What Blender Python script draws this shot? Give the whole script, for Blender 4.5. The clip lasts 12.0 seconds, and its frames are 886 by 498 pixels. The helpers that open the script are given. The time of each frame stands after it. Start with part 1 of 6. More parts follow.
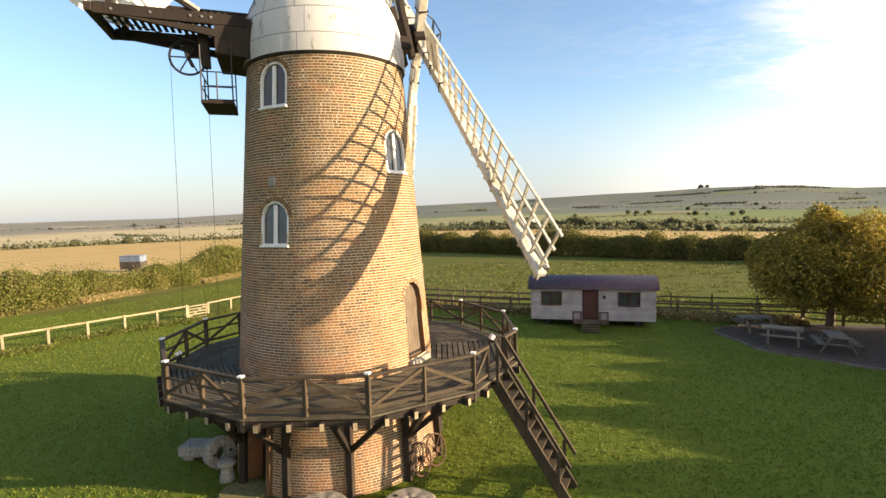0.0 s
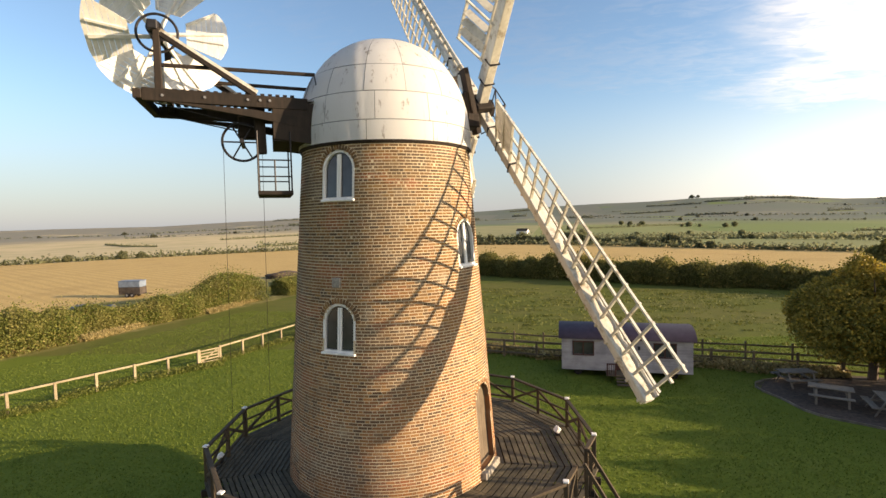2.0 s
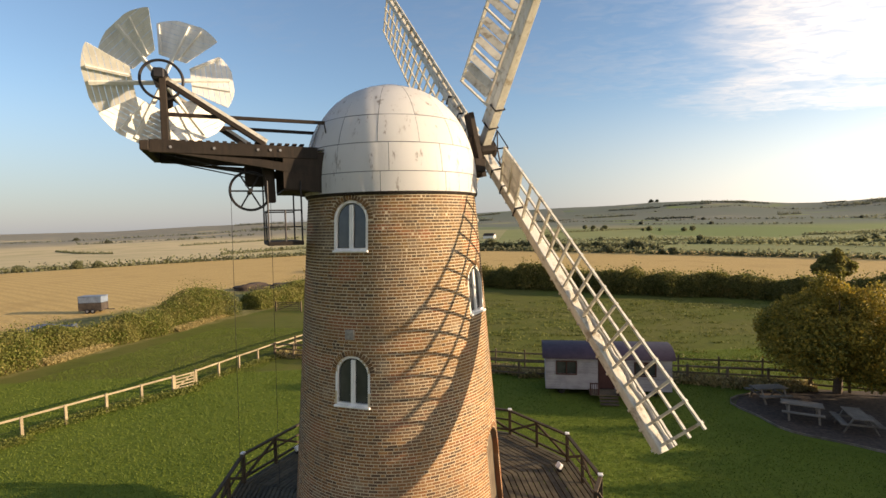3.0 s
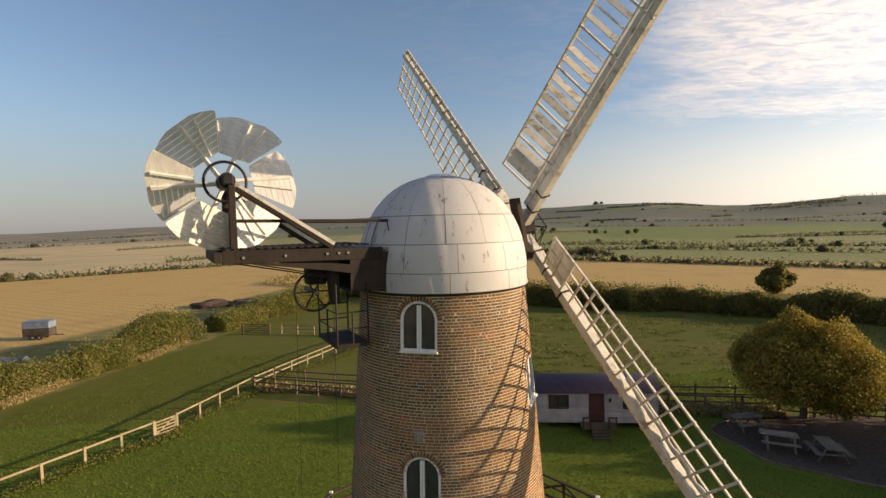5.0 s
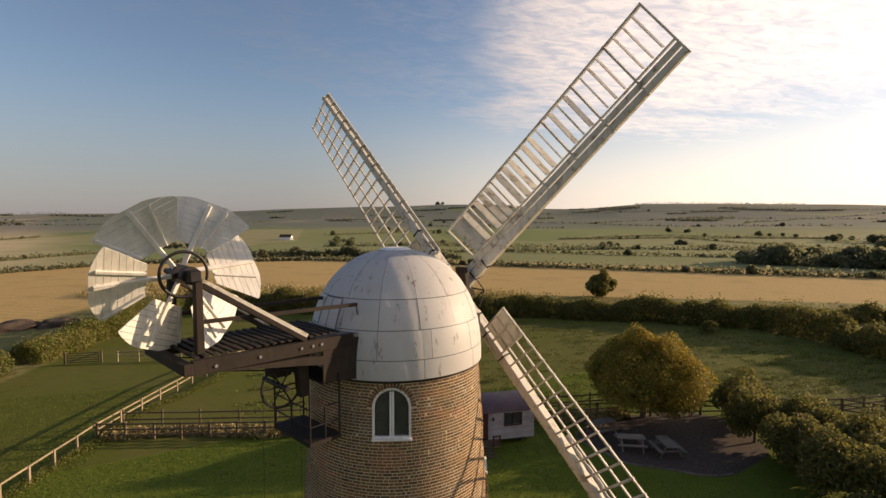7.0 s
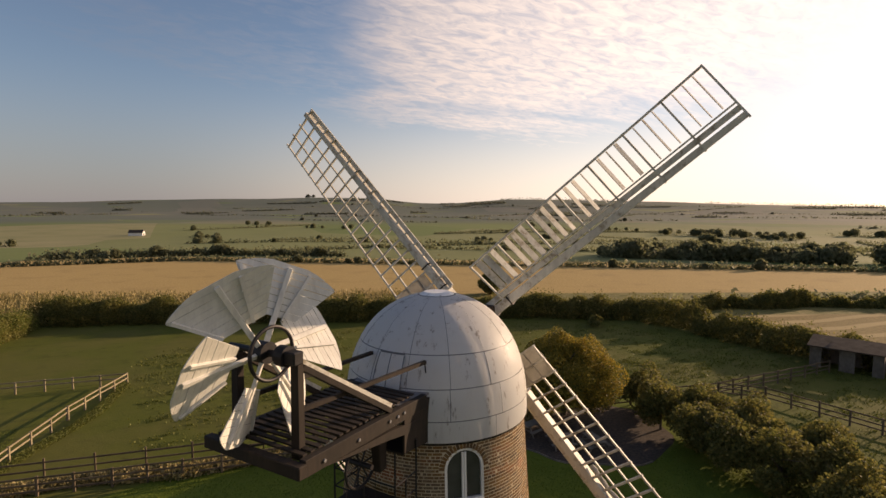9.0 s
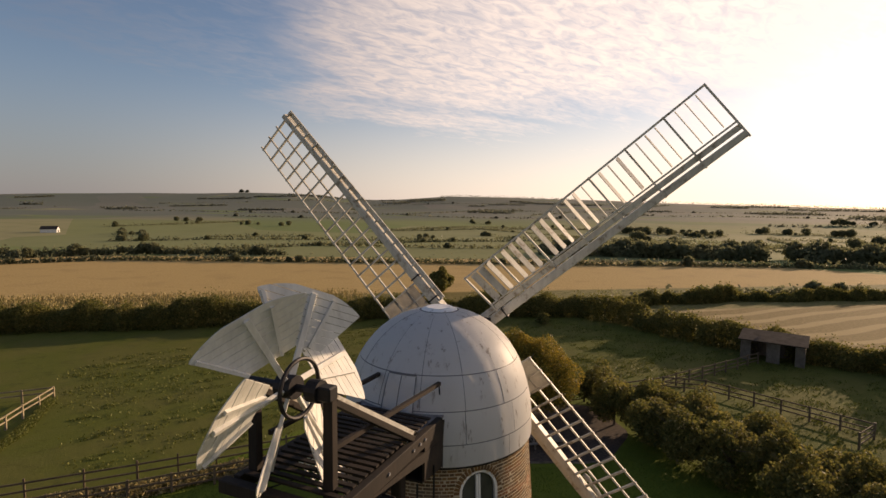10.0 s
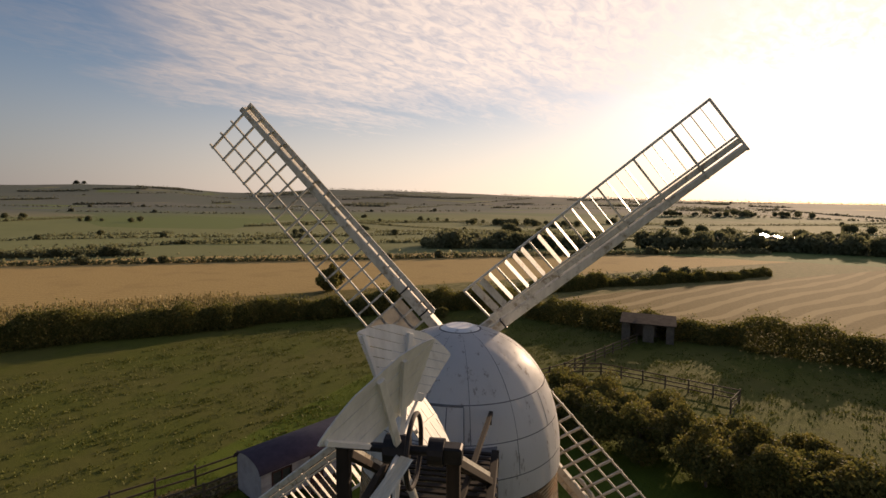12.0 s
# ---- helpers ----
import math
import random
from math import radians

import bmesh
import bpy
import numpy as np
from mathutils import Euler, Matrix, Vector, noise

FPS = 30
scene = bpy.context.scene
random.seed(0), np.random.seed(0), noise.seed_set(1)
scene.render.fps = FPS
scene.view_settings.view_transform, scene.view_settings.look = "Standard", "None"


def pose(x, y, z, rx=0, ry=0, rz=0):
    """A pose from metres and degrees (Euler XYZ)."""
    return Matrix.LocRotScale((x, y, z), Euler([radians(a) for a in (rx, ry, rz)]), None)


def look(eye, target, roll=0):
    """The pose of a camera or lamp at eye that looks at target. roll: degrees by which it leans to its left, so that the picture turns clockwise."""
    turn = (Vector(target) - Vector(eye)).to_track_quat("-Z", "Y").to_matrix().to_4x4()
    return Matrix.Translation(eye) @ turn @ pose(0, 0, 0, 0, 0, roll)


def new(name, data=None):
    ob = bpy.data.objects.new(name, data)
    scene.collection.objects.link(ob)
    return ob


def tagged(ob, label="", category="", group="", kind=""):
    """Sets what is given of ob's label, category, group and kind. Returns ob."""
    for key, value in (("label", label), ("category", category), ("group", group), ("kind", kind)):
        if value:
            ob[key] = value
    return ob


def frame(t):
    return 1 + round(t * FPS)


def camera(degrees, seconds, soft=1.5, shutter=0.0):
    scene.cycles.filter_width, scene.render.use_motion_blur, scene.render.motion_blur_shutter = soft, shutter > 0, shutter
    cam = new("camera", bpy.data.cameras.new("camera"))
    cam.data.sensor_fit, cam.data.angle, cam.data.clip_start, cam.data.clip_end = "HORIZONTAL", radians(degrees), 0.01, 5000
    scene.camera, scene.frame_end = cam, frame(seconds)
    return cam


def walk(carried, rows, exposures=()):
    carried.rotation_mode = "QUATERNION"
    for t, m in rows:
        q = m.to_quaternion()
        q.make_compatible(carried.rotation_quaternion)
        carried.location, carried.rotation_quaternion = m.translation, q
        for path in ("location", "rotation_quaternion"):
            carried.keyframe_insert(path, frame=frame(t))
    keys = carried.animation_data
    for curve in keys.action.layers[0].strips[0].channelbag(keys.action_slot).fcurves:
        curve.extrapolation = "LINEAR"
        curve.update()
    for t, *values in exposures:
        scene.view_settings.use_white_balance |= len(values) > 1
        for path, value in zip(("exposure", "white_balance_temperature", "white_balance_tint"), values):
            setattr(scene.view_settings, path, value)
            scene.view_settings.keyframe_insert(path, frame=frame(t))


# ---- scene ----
cam = camera(82.1, 12.0)
PATH = [
    # t, eye, target, roll
    (0, (6.338, -13.353, 6.719), (5.879, -11.412, 6.575), -1.5),
    (0.5, (5.769, -12.923, 7.27), (5.296, -10.984, 7.135), -1.5),
    (1, (5.248, -12.683, 7.816), (4.792, -10.74, 7.687), -1.3),
    (1.5, (4.688, -12.555, 8.326), (4.233, -10.612, 8.207), -1.3),
    (2, (4.193, -12.549, 8.847), (3.763, -10.599, 8.736), -1.3),
    (2.5, (3.69, -12.616, 9.382), (3.302, -10.657, 9.276), -1.3),
    (3, (3.198, -12.714, 9.893), (2.898, -10.74, 9.794), -1.4),
    (5, (0.725, -13.021, 12.137), (0.618, -11.026, 12.036), -1.4),
    (5.5, (-0.119, -12.974, 12.676), (-0.225, -10.979, 12.575), -1.4),
    (6, (-0.723, -12.999, 13.222), (-0.75, -11.002, 13.115), -1.2),
    (6.5, (-1.215, -13.221, 13.761), (-1.011, -11.235, 13.64), -0.9),
    (7, (-2.02, -12.74, 14.09), (-1.525, -10.806, 13.971), -0.15),
    (9, (-5.654, -10.647, 15.251), (-4.697, -8.897, 15.107), 0.2),
    (9.5, (-6.181, -10.19, 15.486), (-5.153, -8.481, 15.333), 0.3),
    (10, (-6.691, -9.523, 15.607), (-5.535, -7.899, 15.452), 0.6),
    (10.5, (-7.142, -8.917, 15.701), (-5.873, -7.378, 15.55), 0.7),
    (11, (-7.796, -8.146, 15.872), (-6.481, -6.649, 15.703), 0.4),
    (11.5, (-8.103, -7.349, 15.86), (-6.686, -5.949, 15.695), 0.8),
    (12, (-8.418, -6.679, 15.97), (-6.902, -5.387, 15.792), 0.4),
]
EXPOSURES = [(0.0, 1.44, 7300, 14), (3.0, 0.86, 7300, 15), (5.5, 0.44, 7500, 19), (9.0, 0.18, 7800, 24), (12.0, -0.16, 7800, 24)]
walk(cam, [(t, look(eye, target, roll)) for t, eye, target, roll in PATH], EXPOSURES)

# ---- light ----
SUN_AZ, SUN_EL = 2.5, 11.8
world = bpy.data.worlds.new("world")
scene.world = world
world.use_nodes = True


def build_world():
    nt = world.node_tree
    nt.nodes.clear()
    N, L = nt.nodes.new, nt.links.new
    out = N("ShaderNodeOutputWorld")
    bg = N("ShaderNodeBackground")
    bg.inputs["Strength"].default_value = 0.13
    sky = N("ShaderNodeTexSky")
    sky.sky_type = "NISHITA"
    sky.sun_disc = False
    sky.sun_elevation = radians(SUN_EL)
    sky.sun_rotation = radians(90 - SUN_AZ)
    sky.air_density, sky.dust_density, sky.ozone_density = 1.0, 0.8, 3.0
    co = N("ShaderNodeTexCoord")
    sep = N("ShaderNodeSeparateXYZ")
    L(co.outputs["Generated"], sep.inputs[0])
    up = N("ShaderNodeMath"); up.operation = "MAXIMUM"; up.inputs[1].default_value = 0.0
    L(sep.outputs[2], up.inputs[0])
    den = N("ShaderNodeMath"); den.operation = "ADD"; den.inputs[1].default_value = 0.12
    L(up.outputs[0], den.inputs[0])
    px = N("ShaderNodeMath"); px.operation = "DIVIDE"
    py = N("ShaderNodeMath"); py.operation = "DIVIDE"
    L(sep.outputs[0], px.inputs[0]); L(den.outputs[0], px.inputs[1])
    L(sep.outputs[1], py.inputs[0]); L(den.outputs[0], py.inputs[1])
    comb = N("ShaderNodeCombineXYZ")
    L(px.outputs[0], comb.inputs[0]); L(py.outputs[0], comb.inputs[1])
    big = N("ShaderNodeTexNoise")
    big.inputs["Scale"].default_value = 0.55
    big.inputs["Detail"].default_value = 9
    big.inputs["Roughness"].default_value = 0.62
    big.inputs["Distortion"].default_value = 0.6
    mp = N("ShaderNodeMapping")
    mp.inputs["Rotation"].default_value = (0, 0, radians(35))
    mp.inputs["Scale"].default_value = (0.7, 1.5, 1)
    mp.inputs["Location"].default_value = (1.3, 0.4, 0)
    L(comb.outputs[0], mp.inputs[0]); L(mp.outputs[0], big.inputs["Vector"])
    ramp = N("ShaderNodeValToRGB")
    ramp.color_ramp.elements[0].position = 0.5
    ramp.color_ramp.elements[1].position = 0.68
    more = N("ShaderNodeMapRange"); more.interpolation_type = "SMOOTHSTEP"
    more.inputs["From Min"].default_value = 0.1
    more.inputs["From Max"].default_value = 0.95
    more.inputs["To Min"].default_value = 0.0
    more.inputs["To Max"].default_value = 0.2
    L(sep.outputs[0], more.inputs[0])
    cover = N("ShaderNodeMath"); cover.operation = "ADD"
    L(big.outputs[0], cover.inputs[0]); L(more.outputs[0], cover.inputs[1])
    # small rippled clouds break the sheets up
    rip = N("ShaderNodeTexNoise")
    rip.inputs["Scale"].default_value = 13.0
    rip.inputs["Detail"].default_value = 5
    rip.inputs["Roughness"].default_value = 0.6
    rip.inputs["Distortion"].default_value = 0.8
    L(mp.outputs[0], rip.inputs["Vector"])
    rs = N("ShaderNodeMapRange")
    rs.inputs["From Min"].default_value = 0.3
    rs.inputs["From Max"].default_value = 0.7
    rs.inputs["To Min"].default_value = -0.07
    rs.inputs["To Max"].default_value = 0.07
    L(rip.outputs[0], rs.inputs[0])
    cover2 = N("ShaderNodeMath"); cover2.operation = "ADD"
    L(cover.outputs[0], cover2.inputs[0]); L(rs.outputs[0], cover2.inputs[1])
    L(cover2.outputs[0], ramp.inputs[0])
    # denser cloud on the sunny side of the sky
    side = N("ShaderNodeMapRange")
    side.inputs["From Min"].default_value = -0.5
    side.inputs["From Max"].default_value = 0.9
    side.inputs["To Min"].default_value = 0.45
    side.inputs["To Max"].default_value = 0.95
    L(sep.outputs[0], side.inputs[0])
    wisp = N("ShaderNodeMath"); wisp.operation = "MULTIPLY"
    L(ramp.outputs[0], wisp.inputs[0]); L(side.outputs[0], wisp.inputs[1])
    thin = N("ShaderNodeMath"); thin.operation = "MULTIPLY"; thin.inputs[1].default_value = 0.35
    L(wisp.outputs[0], thin.inputs[0])
    # a sheet of mottled high cloud spreads from the sun's side, with a ragged western edge
    azim = N("ShaderNodeMath"); azim.operation = "ARCTAN2"
    L(sep.outputs[1], azim.inputs[0]); L(sep.outputs[0], azim.inputs[1])
    rag = N("ShaderNodeMath"); rag.operation = "MULTIPLY_ADD"; rag.inputs[1].default_value = 0.85
    L(big.outputs[0], rag.inputs[0]); L(azim.outputs[0], rag.inputs[2])
    west = N("ShaderNodeMapRange"); west.interpolation_type = "SMOOTHSTEP"
    west.inputs["From Min"].default_value = radians(77) + 0.425
    west.inputs["From Max"].default_value = radians(64) + 0.425
    L(rag.outputs[0], west.inputs[0])
    rise = N("ShaderNodeMath"); rise.operation = "MULTIPLY_ADD"; rise.inputs[1].default_value = 0.45
    L(big.outputs[0], rise.inputs[0]); L(up.outputs[0], rise.inputs[2])
    base = N("ShaderNodeMapRange"); base.interpolation_type = "SMOOTHSTEP"
    base.inputs["From Min"].default_value = 0.09 + 0.225
    base.inputs["From Max"].default_value = 0.22 + 0.225
    L(rise.outputs[0], base.inputs[0])
    sheet = N("ShaderNodeMath"); sheet.operation = "MULTIPLY"
    L(west.outputs[0], sheet.inputs[0]); L(base.outputs[0], sheet.inputs[1])
    lid = N("ShaderNodeMapRange"); lid.interpolation_type = "SMOOTHSTEP"
    lid.inputs["From Min"].default_value = 0.44
    lid.inputs["From Max"].default_value = 0.6
    lid.inputs["To Min"].default_value = 1.0
    lid.inputs["To Max"].default_value = 0.05
    L(up.outputs[0], lid.inputs[0])
    thick = N("ShaderNodeMath"); thick.operation = "MULTIPLY"
    L(sheet.outputs[0], thick.inputs[0]); L(lid.outputs[0], thick.inputs[1])
    mott = N("ShaderNodeMapRange")
    mott.inputs["From Min"].default_value = 0.35
    mott.inputs["From Max"].default_value = 0.62
    mott.inputs["To Min"].default_value = 0.5
    mott.inputs["To Max"].default_value = 0.95
    L(rip.outputs[0], mott.inputs[0])
    high = N("ShaderNodeMath"); high.operation = "MULTIPLY"
    L(thick.outputs[0], high.inputs[0]); L(mott.outputs[0], high.inputs[1])
    fac = N("ShaderNodeMath"); fac.operation = "MAXIMUM"
    L(thin.outputs[0], fac.inputs[0]); L(high.outputs[0], fac.inputs[1])
    bank = N("ShaderNodeMapRange"); bank.interpolation_type = "SMOOTHSTEP"
    bank.inputs["From Min"].default_value = 0.26
    bank.inputs["From Max"].default_value = 0.0
    bank.inputs["To Min"].default_value = 0.0
    bank.inputs["To Max"].default_value = 0.72
    L(up.outputs[0], bank.inputs[0])
    both = N("ShaderNodeMath"); both.operation = "MAXIMUM"
    L(fac.outputs[0], both.inputs[0]); L(bank.outputs[0], both.inputs[1])
    fac = both
    # clouds are brighter towards the sun
    lit = N("ShaderNodeMapRange"); lit.interpolation_type = "SMOOTHSTEP"
    lit.inputs["From Min"].default_value = -0.1
    lit.inputs["From Max"].default_value = 1.0
    L(sep.outputs[0], lit.inputs[0])
    white = N("ShaderNodeMixRGB")
    white.inputs[1].default_value = (1.75, 1.95, 2.35, 1)
    white.inputs[2].default_value = (9.0, 8.6, 8.0, 1)
    L(lit.outputs[0], white.inputs[0])
    mix = N("ShaderNodeMixRGB")
    L(fac.outputs[0], mix.inputs[0]); L(sky.outputs[0], mix.inputs[1]); L(white.outputs[0], mix.inputs[2])
    L(mix.outputs[0], bg.inputs[0]); L(bg.outputs[0], out.inputs[0])


build_world()
sun = new("sun", bpy.data.lights.new("sun", "SUN"))
sun.data.energy, sun.data.angle, sun.data.color = 5.0, radians(0.6), (1.0, 0.82, 0.58)
_a, _e = radians(SUN_AZ), radians(SUN_EL)
SUN_DIR = Vector((math.cos(_a) * math.cos(_e), math.sin(_a) * math.cos(_e), math.sin(_e)))
sun.matrix_world = look(SUN_DIR * 200, (0, 0, 0))


# ---- materials ----
class Nodes:
    """A material's node tree with short calls."""

    def __init__(self, name, rough=0.8, metal=0.0, spec=0.3):
        self.mat = bpy.data.materials.new(name)
        self.mat.use_nodes = True
        self.nt = self.mat.node_tree
        self.bsdf = self.nt.nodes["Principled BSDF"]
        self.bsdf.inputs["Roughness"].default_value = rough
        self.bsdf.inputs["Metallic"].default_value = metal
        self.bsdf.inputs["Specular IOR Level"].default_value = spec

    def n(self, kind):
        return self.nt.nodes.new(kind)

    def l(self, a, b):
        self.nt.links.new(a, b)

    def pos(self, scale=(1, 1, 1), local=False):
        m = self.n("ShaderNodeMapping")
        m.inputs["Scale"].default_value = scale
        if local:
            self.l(self.n("ShaderNodeTexCoord").outputs["Object"], m.inputs[0])
        else:
            self.l(self.n("ShaderNodeNewGeometry").outputs["Position"], m.inputs[0])
        return m.outputs[0]

    def noise(self, scale, vec=None, detail=4, rough=0.55, dist=0.0):
        t = self.n("ShaderNodeTexNoise")
        t.inputs["Scale"].default_value = scale
        t.inputs["Detail"].default_value = detail
        t.inputs["Roughness"].default_value = rough
        t.inputs["Distortion"].default_value = dist
        self.l(vec or self.pos(), t.inputs["Vector"])
        return t.outputs[0]

    def ramp(self, fac, stops):
        r = self.n("ShaderNodeValToRGB")
        e = r.color_ramp.elements
        while len(e) < len(stops):
            e.new(0.5)
        for el, (p, c) in zip(e, stops):
            el.position, el.color = p, (*c, 1)
        self.l(fac, r.inputs[0])
        return r.outputs[0]

    def mix(self, fac, a, b, mode="MIX"):
        m = self.n("ShaderNodeMixRGB")
        m.blend_type = mode
        for i, v in ((0, fac), (1, a), (2, b)):
            if isinstance(v, (int, float)):
                m.inputs[i].default_value = v
            elif isinstance(v, tuple):
                m.inputs[i].default_value = (*v, 1)
            else:
                self.l(v, m.inputs[i])
        return m.outputs[0]

    def math(self, op, a, b=0.0):
        m = self.n("ShaderNodeMath")
        m.operation = op
        for i, v in ((0, a), (1, b)):
            if isinstance(v, (int, float)):
                m.inputs[i].default_value = v
            else:
                self.l(v, m.inputs[i])
        return m.outputs[0]

    def step(self, v, lo, hi):
        m = self.n("ShaderNodeMapRange")
        m.interpolation_type = "SMOOTHSTEP"
        m.inputs["From Min"].default_value = lo
        m.inputs["From Max"].default_value = hi
        self.l(v, m.inputs[0])
        return m.outputs[0]

    def axes(self):
        s = self.n("ShaderNodeSeparateXYZ")
        self.l(self.n("ShaderNodeNewGeometry").outputs["Position"], s.inputs[0])
        return s.outputs

    def island(self):
        return self.n("ShaderNodeNewGeometry").outputs["Random Per Island"]

    def obrand(self):
        return self.n("ShaderNodeObjectInfo").outputs["Random"]

    def color(self, c):
        self.l(c, self.bsdf.inputs["Base Color"])
        return self

    def rough(self, v):
        self.l(v, self.bsdf.inputs["Roughness"])
        return self

    def bump(self, h, strength=0.3, dist=0.02):
        b = self.n("ShaderNodeBump")
        b.inputs["Strength"].default_value = strength
        b.inputs["Distance"].default_value = dist
        self.l(h, b.inputs["Height"])
        self.l(b.outputs[0], self.bsdf.inputs["Normal"])
        return self


def m_brick(name, per_object):
    k = Nodes(name, 0.88)
    r = k.obrand() if per_object else k.island()
    base = k.ramp(r, [(0.0, (0.09, 0.055, 0.04)), (0.14, (0.135, 0.078, 0.048)), (0.35, (0.19, 0.096, 0.05)), (0.7, (0.235, 0.118, 0.056)), (0.9, (0.27, 0.15, 0.072)), (1.0, (0.17, 0.1, 0.063))])
    z = k.axes()[2]
    tone = k.noise(0.55, detail=5, rough=0.65)
    # the upper storeys are of yellower, duller brick than the lower
    up = k.step(z, 3.5, 9.5)
    upper = k.mix(1.0, base, (0.78, 0.8, 0.6), "MULTIPLY")
    lower = k.mix(1.0, base, (1.1, 1.0, 0.82), "MULTIPLY")
    c = k.mix(up, lower, upper)
    c = k.mix(k.math("MULTIPLY", k.step(tone, 0.48, 0.62), 0.6), c, (0.1, 0.075, 0.055))
    c = k.mix(k.math("MULTIPLY", k.step(k.noise(2.2, detail=6), 0.55, 0.8), 0.3), c, (0.5, 0.42, 0.3))
    c = k.mix(k.math("MULTIPLY", k.step(k.noise(0.9, k.pos((1, 1, 2.2)), 4), 0.54, 0.66), 0.55), c, (0.3, 0.1, 0.045))
    k.color(c).bump(k.noise(60, detail=3), 0.35, 0.004)
    return k.mat


def m_mortar():
    k = Nodes("mortar", 0.95)
    c = k.ramp(k.noise(1.4, detail=6), [(0.3, (0.36, 0.285, 0.185)), (0.7, (0.6, 0.5, 0.35))])
    k.color(c).bump(k.noise(90), 0.4, 0.004)
    return k.mat


def m_wood(name, dark, light, scale=(14, 14, 2), rough=0.8, rand=True, bump=0.25):
    k = Nodes(name, rough)
    g = k.noise(1.0, k.pos(scale), 6, 0.65)
    s = k.noise(1.7, detail=5)
    c = k.ramp(g, [(0.3, dark), (0.7, light)])
    c = k.mix(k.step(s, 0.35, 0.75), c, tuple(x * 0.7 for x in dark))
    if rand:
        c = k.mix(0.35, c, k.ramp(k.obrand(), [(0, dark), (1, light)]))
    k.color(c).bump(g, bump, 0.006)
    return k.mat


def m_white(name, tint=(0.8, 0.79, 0.76), grime=0.5, worn=0.62):
    k = Nodes(name, 0.5)
    streak = k.noise(1.0, k.pos((5, 5, 0.55)), 6, 0.7)
    spot = k.noise(3.5, detail=7, rough=0.7)
    c = k.ramp(streak, [(0.35, tuple(x * 0.78 for x in tint)), (0.62, tint)])
    rust = k.math("MULTIPLY", k.step(spot, worn, worn + 0.16), grime)
    c = k.mix(rust, c, (0.3, 0.25, 0.18))
    k.color(c).bump(spot, 0.12, 0.01)
    return k.mat


def m_cap():
    k = Nodes("cap_paint", 0.42)
    streak = k.noise(1.0, k.pos((4.5, 4.5, 0.5)), 6, 0.7)
    spot = k.noise(1.0, k.pos((5.0, 5.0, 1.3)), 8, 0.72)
    tone = k.ramp(k.obrand(), [(0, (0.85, 0.84, 0.82)), (1, (0.88, 0.87, 0.85))])
    c = k.mix(k.math("MULTIPLY", k.step(streak, 0.56, 0.78), 0.42), tone, (0.5, 0.46, 0.41))
    c = k.mix(k.math("MULTIPLY", k.step(spot, 0.57, 0.66), 0.7), c, (0.24, 0.18, 0.14))
    k.color(c).rough(k.ramp(spot, [(0.3, (0.36,) * 3), (0.7, (0.6,) * 3)]))
    k.bump(k.noise(1.3, detail=3), 0.25, 0.03)
    return k.mat


def m_plain(name, c, rough=0.6, metal=0.0, var=0.25, scale=9.0, bump=0.1, spec=0.4):
    k = Nodes(name, rough, metal, spec)
    g = k.noise(scale, detail=6, rough=0.65)
    k.color(k.ramp(g, [(0.3, tuple(x * (1 - var) for x in c)), (0.7, tuple(min(1, x * (1 + var)) for x in c))]))
    k.bump(g, bump, 0.006)
    return k.mat


def m_glass():
    k = Nodes("window_glass", 0.06, 0.0, 0.6)
    k.color(k.ramp(k.noise(2.0), [(0.3, (0.03, 0.032, 0.035)), (0.7, (0.06, 0.062, 0.065))]))
    return k.mat


def m_leaf(name, stops, trans=0.25):
    k = Nodes(name, 0.62, 0.0, 0.25)
    c = k.ramp(k.island(), stops)
    patch = k.noise(0.5, detail=4)
    c = k.mix(k.math("MULTIPLY", k.step(patch, 0.4, 0.7), 0.45), c, stops[-1][1])
    k.color(c)
    k.bsdf.inputs["Transmission Weight"].default_value = 0.0
    tr = k.n("ShaderNodeBsdfTranslucent")
    k.l(c, tr.inputs[0])
    mx = k.n("ShaderNodeMixShader")
    mx.inputs[0].default_value = trans
    out = k.nt.nodes["Material Output"]
    k.l(k.bsdf.outputs[0], mx.inputs[1])
    k.l(tr.outputs[0], mx.inputs[2])
    k.l(mx.outputs[0], out.inputs[0])
    return k.mat


